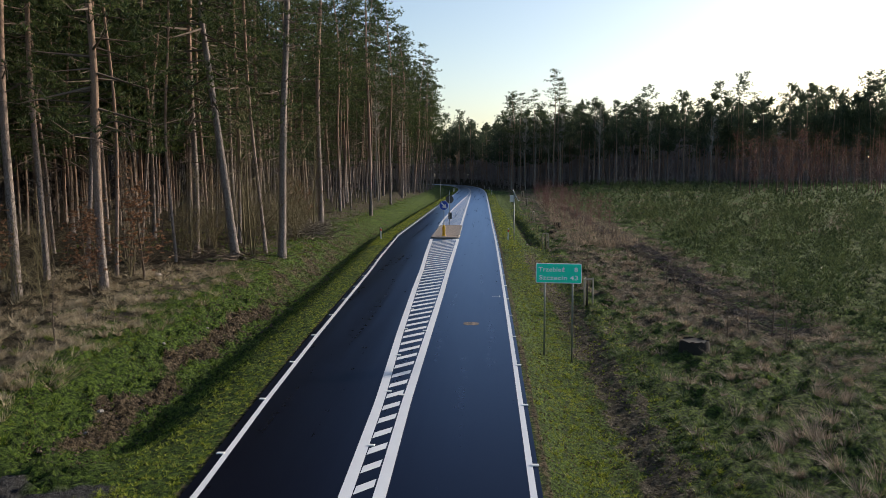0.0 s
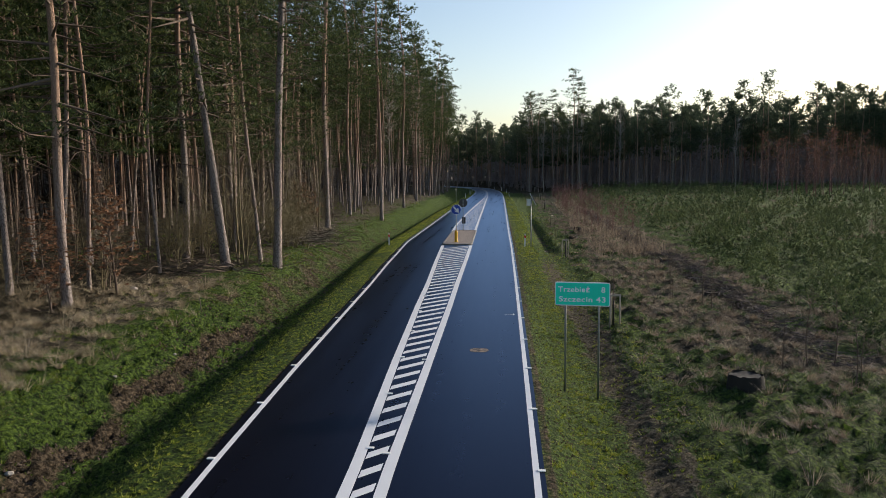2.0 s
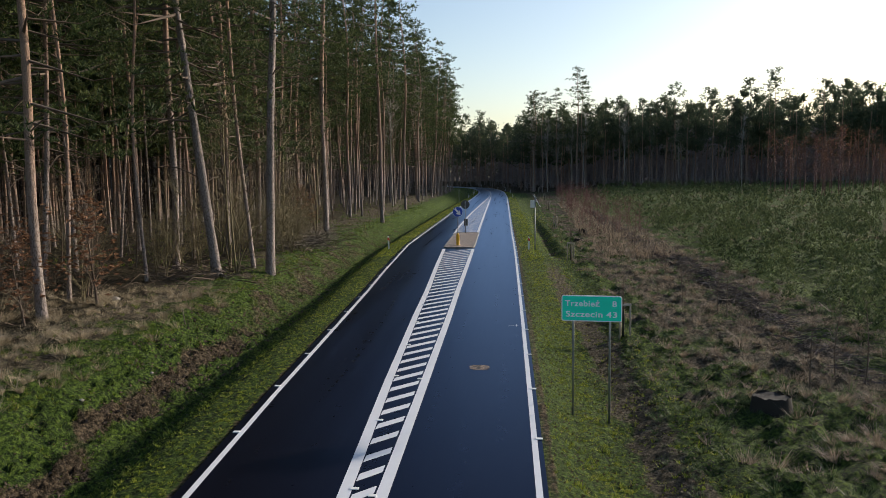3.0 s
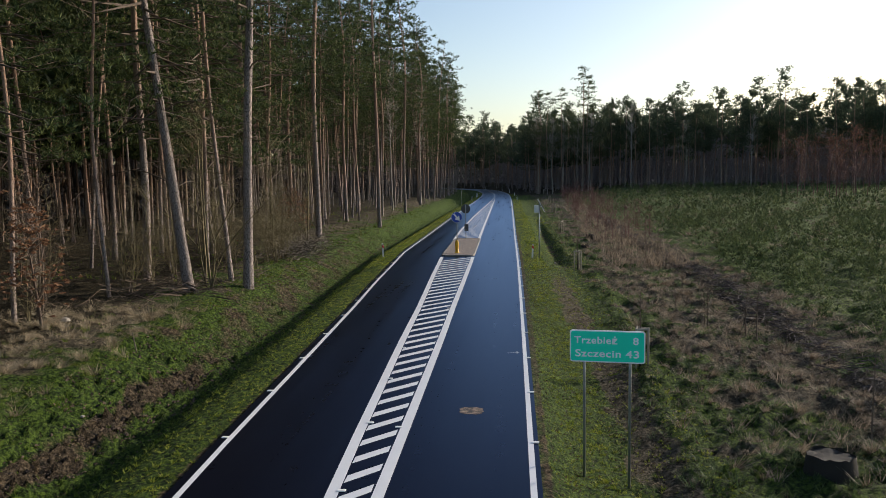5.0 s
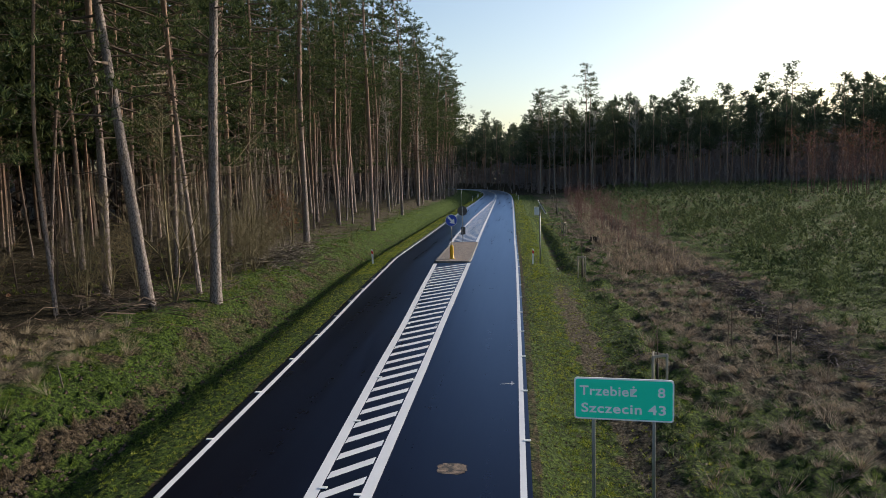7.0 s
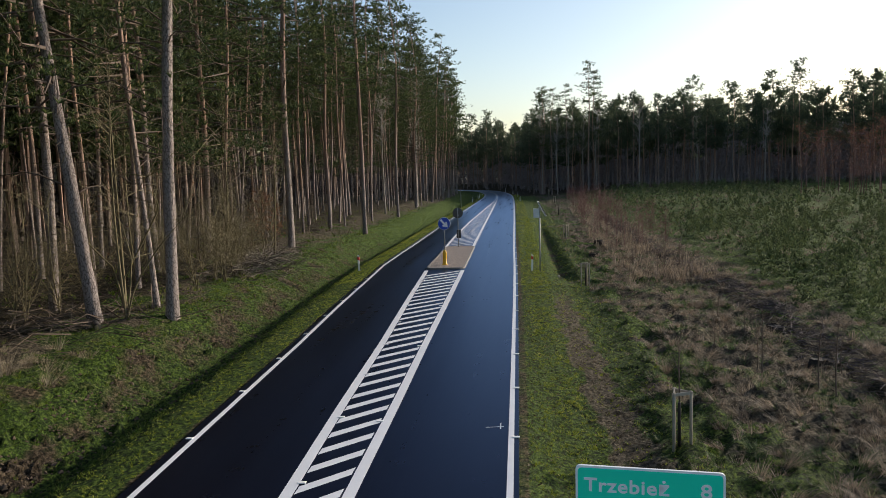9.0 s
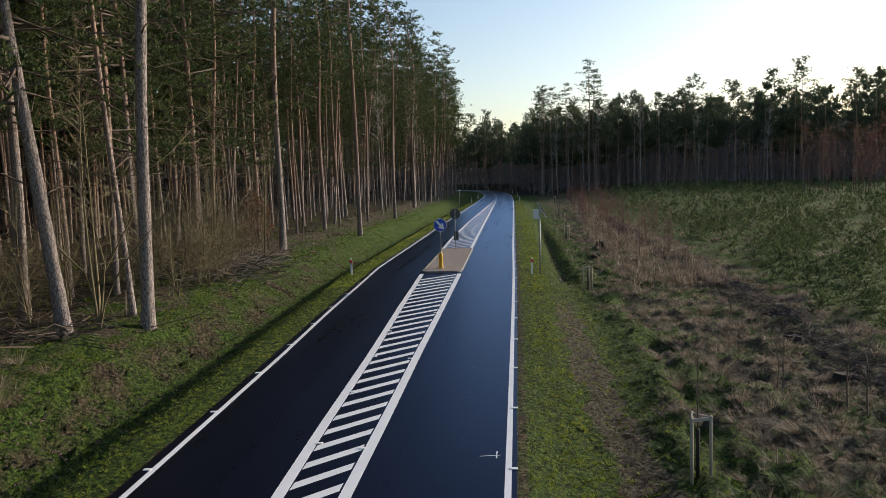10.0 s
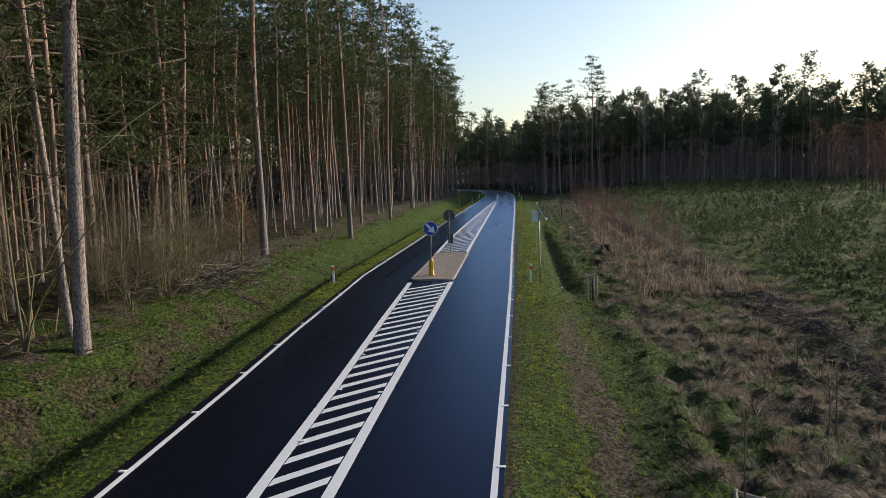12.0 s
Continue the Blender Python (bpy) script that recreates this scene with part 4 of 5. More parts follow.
# ------------------------------------------------------------ pines
def pine_parts(seed, height, radius, crown_from, limbs, spread, lean, dead, needles, detail=1.0, arches=0, pad=0.13):
    """Arrays of a Scots pine: trunk, dead twigs and limbs, needle crown in flat pads."""
    rng = np.random.default_rng(seed)
    n = 26 if detail >= 1 else 7
    zs = np.linspace(-0.35, height, n)
    wob = rng.uniform(-1, 1, 4)
    sway = lambda z: np.c_[lean[0] * z + 0.34 * wob[0] * np.sin(z * 0.32 + wob[1] * 3) * z / height * 2, lean[1] * z + 0.34 * wob[2] * np.sin(z * 0.27 + wob[3] * 3) * z / height * 2, z]
    rad = radius * np.interp(zs / height, (-0.1, 0.0, 0.04, 0.5, 0.85, 1.0), (1.45, 1.3, 1.0, 0.72, 0.4, 0.08))
    tv, tf = [], []
    tube(tv, tf, sway(zs), rad, 12 if detail >= 1 else 5)
    if detail >= 1:                                      # plates and swellings of the bark
        axis_ = np.repeat(sway(zs), 12, axis=0)
        tv[0] = axis_ + (tv[0] - axis_) * rng.uniform(0.93, 1.08, (len(axis_), 1))
    bv, bf = [], []
    for _ in range(dead):
        z = rng.uniform(0.1, crown_from / height + 0.08) * height
        a, ln = rng.uniform(0, 6.28), rng.uniform(0.2, 1.0) ** 2.2 * 1.8 * (0.4 + z / height)
        p0 = sway(np.array([z]))[0]
        d = np.array([math.cos(a), math.sin(a), rng.uniform(-0.35, 0.35)])
        bend = np.array([rng.uniform(-0.4, 0.4), rng.uniform(-0.4, 0.4), rng.uniform(-0.6, 0.2)])
        path = [p0, p0 + d * ln * 0.5 + bend * 0.1 * ln, p0 + d * ln + bend * 0.5 * ln]
        tube(bv, bf, path, [0.02 + 0.006 * ln, 0.012, 0.005], 3)
    for k in range(arches):                              # long dead limbs that rise, then arch over and fork
        z = crown_from * rng.uniform(0.62, 1.15)
        a, ln = rng.uniform(0, 6.28), rng.uniform(2.2, 4.8)
        p0, out = sway(np.array([z]))[0], np.array([math.cos(a), math.sin(a), 0])
        side = np.array([-out[1], out[0], 0]) * rng.uniform(-0.6, 0.6)
        q = np.linspace(0, 1, 7)[:, None]
        path = p0 + out * ln * q + side * ln * q**2 + np.array([0, 0, 1.0]) * ln * (rng.uniform(0.5, 0.9) * q - rng.uniform(0.5, 1.2) * q**2.2) + rng.normal(size=(7, 3)) * 0.05 * ln * q
        tube(bv, bf, path, np.linspace(0.04, 0.01, 7), 5)
        for i in range(6):
            j = rng.integers(2, 7)
            t1 = path[j] + rng.normal(size=3) * 0.5
            tube(bv, bf, [path[j], (path[j] + t1) / 2 + rng.normal(size=3) * 0.1, t1 - (0, 0, 0.15)], [0.016, 0.011, 0.004], 3)
    centres = []
    for k in range(limbs):
        f = (k + rng.uniform(0, 1)) / limbs
        z = crown_from + (height - crown_from) * f
        prof = spread * (0.55 + 1.0 * math.sin(math.pi * min(1, f * 0.75 + 0.22))) * (1 - 0.5 * f**2.5)
        a = rng.uniform(0, 6.28)
        ln = prof * rng.uniform(0.5, 1.2)
        p0 = sway(np.array([z]))[0]
        d = np.array([math.cos(a), math.sin(a), rng.uniform(-0.15, 0.3)])
        across = np.array([-d[1], d[0], 0])
        tip = p0 + d * ln + np.array([0, 0, rng.uniform(-0.1, 0.4)])
        mid = p0 + d * ln * 0.5 + np.array([0, 0, -0.1 * ln])
        tube(bv, bf, [p0, mid, tip], [0.026 + 0.01 * ln, 0.02, 0.007], 3)
        for q in range(4):                               # flat pads of foliage along the outer half
            t = rng.uniform(0.4, 1.05)
            c = (1 - t)**2 * p0 + 2 * t * (1 - t) * mid + t * t * tip + across * rng.normal() * 0.3 * ln
            w = rng.uniform(0.3, 0.55) * (0.7 + 0.16 * ln)
            for _ in range(5):
                centres.append(c + rng.normal(size=3) * np.array([w, w, pad]))
    ln, wd, per = needles
    nv, nf = spikes(rng, centres, per, ln, wd, 0.3)
    tv, tf, bv, bf = np.vstack(tv), np.vstack(tf), np.vstack(bv), np.vstack(bf)
    wood = np.vstack([tv, bv]), np.vstack([tf, bf + len(tv)])
    return wood, np.r_[np.zeros(len(tf), int), np.ones(len(bf), int)], (nv, nf)


def pine(seed, height, radius, crown_from, limbs, spread, lean=(0, 0), dead=26, needles=(0.37, 0.078, 9), label="", arches=3, bark=None):
    t = thing("pine_tree", label, "pine tree", "pines of the forest edge")
    wood, idx, crown = pine_parts(seed, height, radius, crown_from, limbs, spread, lean, dead, needles, 1.0, arches)
    adopt(new("trunk", mesh_from("trunk", *wood, [bark or BARK, LIMB], idx, True)), t, "grey plated bark, orange higher up")
    adopt(new("crown", mesh_from("crown", *crown, [NEEDLES])), t, "dark green needle crown")
    return t


TALL = "tall Scots pine with a bare trunk and a high green crown"
EDGE_PINE = "Scots pine at the forest edge with low hanging green boughs"
THIN = "slender Scots pine with a small high crown"
FINE = (0.32, 0.05, 12)
KINDS = [pine(1, 30.5, 0.19, 12.5, 38, 3.1, (0.01, 0.0), 34, label=TALL, arches=2),
         pine(2, 29.5, 0.155, 12.5, 36, 2.8, (-0.012, 0.01), 34, label=TALL, arches=1),
         pine(3, 31.0, 0.19, 7.0, 74, 4.0, (0.015, 0.005), 30, FINE, EDGE_PINE, 2),
         pine(4, 28.0, 0.085, 13.5, 26, 2.4, (0.02, -0.01), 26, label=THIN, arches=0),
         pine(5, 29.5, 0.10, 14.0, 26, 2.4, (-0.02, 0.01), 26, label=THIN, arches=1),
         pine(6, 24.0, 0.25, 8.0, 58, 4.0, (-0.11, 0.0), 26, FINE, EDGE_PINE, 5, OLD_BARK),
         pine(7, 31.0, 0.235, 12.5, 44, 3.0, (0.04, 0.0), 46, FINE, TALL, 5, OLD_BARK),
         pine(8, 28.0, 0.13, 6.5, 70, 3.8, (-0.015, 0.02), 24, FINE, EDGE_PINE, 2)]
placed = []


def plant(kind, x, y, turn, size=1.0, tilt=0.0):
    m = pose(x, y, ground_at(x, y), 0, tilt, 0) @ pose(0, 0, 0, 0, 0, turn) @ Matrix.Scale(size, 4)
    src = KINDS[kind]
    if "set" not in src:
        src["set"] = 1
        src.matrix_world = m
    else:
        o = copy_thing(src, m)
        o.scale = (size,) * 3
    placed.append((x, y))


# the trees that stand out along the forest edge: kind, x, y, turn, size
for row in ((6, -13.75, 48.85, 0, 1.0), (5, -16.3, 47.6, 0, 1.0), (3, -15.4, 50.9, 180, 1.35, -3.0), (2, -17.95, 34.5, 200, 0.95), (0, -21.4, 33.5, 90, 0.95), (1, -22.2, 37.2, 30, 0.95),
            (3, -18.95, 44.9, 250, 1.0), (0, -17.5, 77.6, 70, 1.25), (0, -19.3, 97.2, 120, 0.95), (0, -14.65, 92.3, 200, 1.05), (1, -15.5, 118.0, 300, 1.1), (2, -16.6, 144.0, 10, 1.0),
            (4, -18.4, 100.0, 60, 1.0), (4, -17.1, 108.5, 160, 1.1), (1, -19.0, 160.5, 60, 1.05), (0, -19.3, 176.0, 190, 1.05), (4, -21.0, 55.7, 15, 1.1), (3, -26.0, 71.4, 80, 1.05),
            (4, -24.3, 85.4, 120, 1.1), (3, -19.7, 39.2, 40, 1.05), (1, -29.1, 119.3, 20, 1.0), (1, -21.2, 140.7, 170, 1.0), (7, -18.6, 55.5, 30, 1.0, 2.0), (2, -21.5, 63.5, 150, 0.95, -1.5), (7, -19.6, 69.5, 250, 0.95, 1.5), (7, -24.5, 48.0, 80, 1.0), (2, -23.0, 88.0, 10, 0.9)):
    plant(*row)


def edge_of_forest(y):
    return float(-curve(WIDTH, y) + np.interp(y, STATION, EDGE[:, 0]))


rng = np.random.default_rng(21)


def far_enough(x, y, gap):
    return all((x - a)**2 + (y - b)**2 > gap * gap for a, b in placed)


# the front of the forest, tree by tree, with a clear strip before the old trees
count = 0
for _ in range(12000):
    y = 26 + 194 * rng.uniform()
    depth = rng.uniform(7.0, 27)
    x = edge_of_forest(y) - depth
    if depth < np.interp(y, (26, 62, 75, 130, 160, 220), (10.5, 12.5, 13.0, 10.5, 7.5, 6.5)):
        continue
    if x > -24 and y < 46 and depth < 15:
        continue
    if not far_enough(x, y, 4.2 if y < 85 else 3.7):
        continue
    k = (0, 1, 2, 3, 4, 7)[rng.choice(6, p=(0.03, 0.05, 0.2, 0.2, 0.2, 0.32) if y < 72 else (0.13, 0.17, 0.08, 0.27, 0.27, 0.08))]
    plant(k, x, y, rng.uniform(0, 360), rng.uniform(0.8, 1.14), rng.normal() * 2.8)
    count += 1
    if count >= 165:
        break


def woods(name, label, spots, seed, crown=(10, 2.3, (0.62, 0.2, 5)), heights=(21, 25), low=0.52, dead=10, rise=lambda x: 1.0, leaf=NEEDLES):
    """Far woods in one object: many simple pines."""
    rng = np.random.default_rng(seed)
    protos = [pine_parts(seed * 10 + i, heights[0] + (heights[1] - heights[0]) * i / 5, rng.uniform(0.12, 0.19), heights[0] * low + i * 0.5, crown[0], crown[1], rng.uniform(-0.03, 0.03, 2), dead, crown[2], 0.5, 0, 0.38) for i in range(6)]
    vs, fs, idx, base = [], [], [], 0
    spots = np.asarray(spots, float)
    for (x, y), z in zip(spots, ground_height(spots[:, 0], spots[:, 1])):
        p = protos[rng.integers(6)]
        a, k = rng.uniform(0, 6.28), rng.uniform(0.8, 1.14) * rise(x)
        rot = np.array([[math.cos(a), -math.sin(a), 0], [math.sin(a), math.cos(a), 0], [0, 0, 1]]) * k
        org = np.array([x, y, z])
        for (v, f), mi in ((p[0], p[1]), (p[2], np.full(len(p[2][1]), 2))):
            vs.append(v @ rot.T + org)
            fs.append(f + base)
            idx.append(mi)
            base += len(v)
    return tagged(new(name, mesh_from(name, np.vstack(vs), np.vstack(fs), [BARK, LIMB, leaf], np.concatenate(idx))), label, "forest", kind="stuff")


def scatter(n, inside, box_, gap, seed, taken=()):
    """Up to n places in a region, no two nearer than gap."""
    rng = np.random.default_rng(seed)
    cand = np.c_[rng.uniform(box_[0], box_[1], n * 12), rng.uniform(box_[2], box_[3], n * 12)]
    cand = cand[inside(cand[:, 0], cand[:, 1])]
    out, cell = [], {}
    for p in taken:
        cell.setdefault((int(p[0] // gap), int(p[1] // gap)), []).append(p)
    for x, y in cand.tolist():
        kx, ky = int(x // gap), int(y // gap)
        if any((x - q[0])**2 + (y - q[1])**2 < gap * gap for i in (-1, 0, 1) for j in (-1, 0, 1) for q in cell.get((kx + i, ky + j), ())):
            continue
        cell.setdefault((kx, ky), []).append((x, y))
        out.append((x, y))
        if len(out) >= n:
            break
    return out


def left_deep(x, y):
    s, u = road_frame(np.c_[x, y])
    return u - curve(WIDTH, s) > np.where(np.asarray(y) < 214, 24, 7)


woods("forest", "dense dim pine forest behind the front trees", scatter(260, left_deep, (-75, -14, 16, 118), 2.6, 5, placed), 7, (13, 3.2, (1.1, 0.45, 4)), (25, 30), 0.3, 8)
woods("forest", "open pine forest behind the front trees by the bend", scatter(190, left_deep, (-75, -14, 118, 285), 3.0, 105, placed), 8, (10, 2.6, (0.7, 0.2, 5)), (25, 29), 0.55, 8)


def behind_bend(x, y):
    s, u = road_frame(np.c_[x, y])
    return (u < -7) & (y > 219 + 4 * np.sin(x * 0.11))


def taller(x):
    return 1.0 + 0.09 * smoothstep(15, 70, x)


woods("forest", "dark pine forest edge beyond the clearing, needles paled for haze", scatter(150, lambda x, y: behind_bend(x, y) & ~behind_bend(x, y - 17), (-70, 125, 215, 345), 2.8, 6), 9, (25, 2.5, (0.5, 0.13, 9)), (20, 25.5), 0.5, 10, taller, HAZE_NEEDLES)
woods("forest", "dim inner pine forest beyond the clearing, needles paled for haze", scatter(330, lambda x, y: behind_bend(x, y - 14), (-100, 140, 228, 370), 3.2, 26), 29, (11, 3.0, (1.0, 0.4, 5)), (19, 23.5), 0.36, 6, taller, HAZE_NEEDLES)


def inner_stems(label, spots, seed, mat):
    """Close-set thin stems and dead twigs deep in the wood."""
    r = np.random.default_rng(seed)
    v, f, tips = [], [], []
    spots = np.asarray(spots, float)
    for (x, y), z in zip(spots, ground_height(spots[:, 0], spots[:, 1])):
        h = r.uniform(9, 19)
        lean = r.normal(size=2) * 0.04 * h
        top = np.array([x + lean[0], y + lean[1], z + h])
        foot = np.array([x, y, z - 0.2])
        tube(v, f, [foot, top], [r.uniform(0.05, 0.11), 0.03], 3)
        tips += [foot + (top - foot) * t for t in r.uniform(0.02, 0.95, 6)]
    sv, sf = spikes(r, tips, 3, 1.3, 0.09, 0.05)
    v, f = np.vstack(v), np.vstack(f)
    return tagged(new("undergrowth", mesh_from("undergrowth", np.vstack([v, sv]), np.vstack([f, sf + len(v)]), [mat])), label, "undergrowth", kind="stuff")


def undergrowth(label, spots, seed, reach, size, mat):
    """Twiggy understorey clumps closing the view between trunks; mat carries shade or haze."""
    r = np.random.default_rng(seed)
    p = np.asarray(spots, float)
    c = np.c_[p, ground_height(p[:, 0], p[:, 1]) + reach * r.uniform(size=len(p))**1.3]
    v, f = spikes(r, c, 6, size[0], size[1], 0.2)
    return tagged(new("undergrowth", mesh_from("undergrowth", v, f, [mat])), label, "undergrowth", kind="stuff")


inner_stems("close-set stems inside the forest beyond the clearing, greyed for haze", scatter(2400, lambda x, y: behind_bend(x, y - 16), (-110, 150, 234, 380), 1.6, 15), 16, HAZE_TWIGS)
inner_stems("close-set stems deep in the pine forest, coloured dark for shade", scatter(1100, lambda x, y: left_deep(x + 6, y), (-135, -20, 16, 300), 1.8, 17), 18, SHADE_TWIGS)
undergrowth("undergrowth inside the forest beyond the clearing, greyed for haze", scatter(15000, lambda x, y: behind_bend(x, y - 22), (-110, 150, 240, 380), 0.5, 55), 56, 17, (1.5, 0.4), HAZE_TWIGS)
undergrowth("undergrowth deep in the pine forest, coloured dark for shade", scatter(9000, lambda x, y: left_deep(x + 12, y), (-135, -30, 16, 300), 0.5, 57), 58, 15, (1.5, 0.4), SHADE_TWIGS)


def distant_woods():
    """Dark woods all round, far off, closing the horizon."""
    r = np.random.default_rng(51)
    a = r.uniform(0, 2 * np.pi, 7000)
    d = r.uniform(520, 640, 7000)
    c = np.c_[d * np.sin(a), 100 + d * np.cos(a), r.uniform(0, 1, 7000)**1.2 * (17 + 4 * np.sin(a * 23) + 3 * np.sin(a * 57))]
    v, f = spikes(r, c, 4, 7.0, 5.0, 0.3)
    return tagged(new("distant_forest", mesh_from("distant_forest", v, f, [NEEDLES])), "distant dark forest on the horizon", "forest", kind="stuff")


distant_woods()


# ------------------------------------------------------------ shrubs, young trees, brushwood
def bare_tree(name, seed, height, radius, mat, label, category, twig=70, leaves=None, group="", spread=0.5, fork=0.25, stems=1):
    """A leafless young tree or shrub: stems, forking branches, fine twigs; dead leaves where it has kept them."""
    rng = np.random.default_rng(seed)
    t = thing(name, label, category, group)
    v, f, tips = [], [], []
    for s_ in range(stems - 1):                         # side stems arching out of the same root
        a, ln = rng.uniform(0, 6.28), height * rng.uniform(0.5, 1.0)
        out = np.array([math.cos(a), math.sin(a), 0]) * ln * rng.uniform(0.25, 0.7)
        arch = [np.array([0, 0, -0.1]) + out * k**1.5 + np.array([0, 0, ln * k * (1 - 0.25 * k)]) + rng.normal(size=3) * 0.05 * ln * k for k in np.linspace(0, 1, 7)]
        tube(v, f, arch, radius * 0.75 * np.linspace(1, 0.2, 7), 5)
        for q in range(twig // 3):
            k = rng.integers(2, 7)
            d = rng.normal(size=3) * (1, 1, 0.6) + (0, 0, 0.3)
            b1 = arch[k] + d * 0.16 * ln
            b2 = b1 + (d + rng.normal(size=3) * 0.7) * 0.12 * ln
            tube(v, f, [arch[k], b1, b2], [radius * 0.26, radius * 0.16, radius * 0.06], 3)
            tips += [b1, b2]
    zs = np.linspace(-0.1, height, 8)
    w = rng.uniform(-1, 1, 4)
    stem = np.c_[0.05 * height * w[0] * np.sin(zs / height * 3 + w[1]), 0.05 * height * w[2] * np.sin(zs / height * 3 + w[3]), zs]
    tube(v, f, stem, radius * np.linspace(1, 0.15, 8), 6)
    for _ in range(twig):
        z = height * rng.uniform(fork, 0.98)
        a = rng.uniform(0, 6.28)
        ln = spread * (height - z * 0.6) * rng.uniform(0.3, 0.8)
        p0 = np.array([np.interp(z, zs, stem[:, k]) for k in range(3)])
        d = np.array([math.cos(a), math.sin(a), rng.uniform(0.2, 1.1)])
        p1 = p0 + d * ln * 0.5 + rng.normal(size=3) * 0.12 * ln
        p2 = p1 + (d * 0.5 + (0, 0, 0.2)) * ln * 0.6 + rng.normal(size=3) * 0.22 * ln
        tube(v, f, [p0, p1, p2], [radius * 0.32, radius * 0.2, radius * 0.06], 3)
        for q in range(3):
            s = rng.uniform(0.3, 1)
            b0 = p0 + (p1 - p0) * s if q == 0 else p1 + (p2 - p1) * s
            b1 = b0 + (d * 0.4 + rng.normal(size=3) * 0.5) * ln * 0.45
            tube(v, f, [b0, b1], [radius * 0.15, radius * 0.05], 3)
            tips += [b1, (b0 + b1) / 2]
        tips.append(p2)
    adopt(new("stem", mesh_from("stem", np.vstack(v), np.vstack(f), [mat], smooth=True)), t)
    if leaves:
        share, size = leaves
        c = np.array(tips)[rng.uniform(size=len(tips)) < share]
        lv, lf = spikes(rng, c, 7, size, size * 0.75, -0.3)
        adopt(new("foliage", mesh_from("foliage", lv, lf, [RUSSET])), t, "withered russet leaves")
    return t


def spread_copies(src, spots, seed, lo=0.8, hi=1.25):
    r = np.random.default_rng(seed)
    for i, (x, y) in enumerate(spots):
        k = r.uniform(lo, hi)
        m = pose(x, y, ground_at(x, y), 0, 0, r.uniform(0, 360))
        if i == 0:
            src.matrix_world = m
        else:
            copy_thing(src, m).scale = (k, k, k)


def left_spots(n, y0, y1, d0, d1, seed):
    r = np.random.default_rng(seed)
    ys = r.uniform(y0, y1, n)
    return [(edge_of_forest(y) - r.uniform(d0, d1), y) for y in ys]


beech = bare_tree("young_beech", 31, 3.6, 0.05, TWIGS, "young beech with withered russet leaves", "shrub", 60, (0.5, 0.12), "russet shrubs", 0.55, 0.08)
spread_copies(beech, [(-18.2, 33.6), (-19.4, 36.6), (-21.5, 31.5), (-17.6, 37.5), (-20.6, 80.5), (-19.0, 78.5), (-22.4, 85.0), (-24.0, 33.0), (-23.8, 29.5)], 32)
hazel = bare_tree("bare_shrub", 33, 5.6, 0.036, OLIVE_TWIGS, "bare olive-brown shrub at the forest edge", "shrub", 42, None, "bare shrubs", 0.42, 0.1, 6)
spread_copies(hazel, left_spots(14, 50, 64, 7.2, 12, 34) + left_spots(10, 62, 74, 8.5, 14, 134) + left_spots(9, 30, 49, 11, 17, 35) + [(-15.6, 55.5), (-15.2, 58.2), (-15.5, 61.0)], 36, 0.6, 1.2)
stem_pair = bare_tree("bare_shrub", 133, 10.5, 0.06, OLIVE_TWIGS, "twin-stemmed lichened young tree beside the old pine", "shrub", 46, (0.04, 0.07), "bare shrubs", 0.3, 0.25, 3)
spread_copies(stem_pair, [(-15.6, 48.7), (-16.7, 50.6), (-20.0, 58.0), (-18.2, 66.5), (-17.0, 72.0)], 135, 0.85, 1.15)
sprig = bare_tree("bare_shrub", 37, 6.5, 0.05, TWIGS, "thin bare deciduous sapling in the wood", "shrub", 34, (0.05, 0.07), "bare shrubs", 0.33, 0.2)
spread_copies(sprig, left_spots(18, 28, 60, 11, 22, 38) + left_spots(10, 60, 120, 10, 20, 39), 40, 0.7, 1.3)
rod = bare_tree("bare_shrub", 41, 2.6, 0.03, TWIGS, "small leafless birch seedling in dry grass", "shrub", 26, None, "seedlings in the clearing", 0.3, 0.25)
r5 = np.random.default_rng(5)
spread_copies(rod, [(r5.uniform(6.5, 10.5), r5.uniform(28, 75)) for _ in range(22)] + [(-14.4, 24.5), (-15.6, 22.5)], 42, 0.5, 1.0)
red = bare_tree("reddish_shrub", 43, 2.7, 0.024, RED_TWIGS, "dense reddish bare shrub beside the clearing", "shrub", 40, None, "reddish shrub belt", 0.5, 0.04)
spread_copies(red, [(8.4 + r5.uniform(-2.0, 4.5) + 0.04 * (y - 90), y) for y in r5.uniform(80, 214, 190)], 44, 0.6, 1.25)
copse = bare_tree("young_birch", 45, 9.0, 0.07, RED_TWIGS, "young bare tree in a copse with some russet leaves", "tree", 44, (0.25, 0.13), "copse by the clearing", 0.3, 0.3)
spread_copies(copse, [(x, y) for x, y in zip(r5.uniform(50, 92, 64), r5.uniform(146, 184, 64))], 46, 0.8, 1.4)
birch = bare_tree("birch_tree", 47, 20.0, 0.13, BIRCH, "tall bare birch with a pale trunk at the forest edge", "tree", 90, None, "birches by the bend", 0.22, 0.45)
spread_copies(birch, [(10, 217), (13, 221), (6, 224), (20, 218), (30, 216), (44, 217), (17, 223), (60, 214), (-18.5, 126), (-17.2, 151)], 48, 0.85, 1.15)
lone = [(0, 17.6, 217, 20, 1.06), (1, 19.2, 218, 70, 1.0), (1, 12.5, 219, 30, 0.92), (1, 8.5, 219.0, 140, 0.9), (2, 6.5, 224.0, 10, 0.9)]
for row in lone:
    plant(*row)


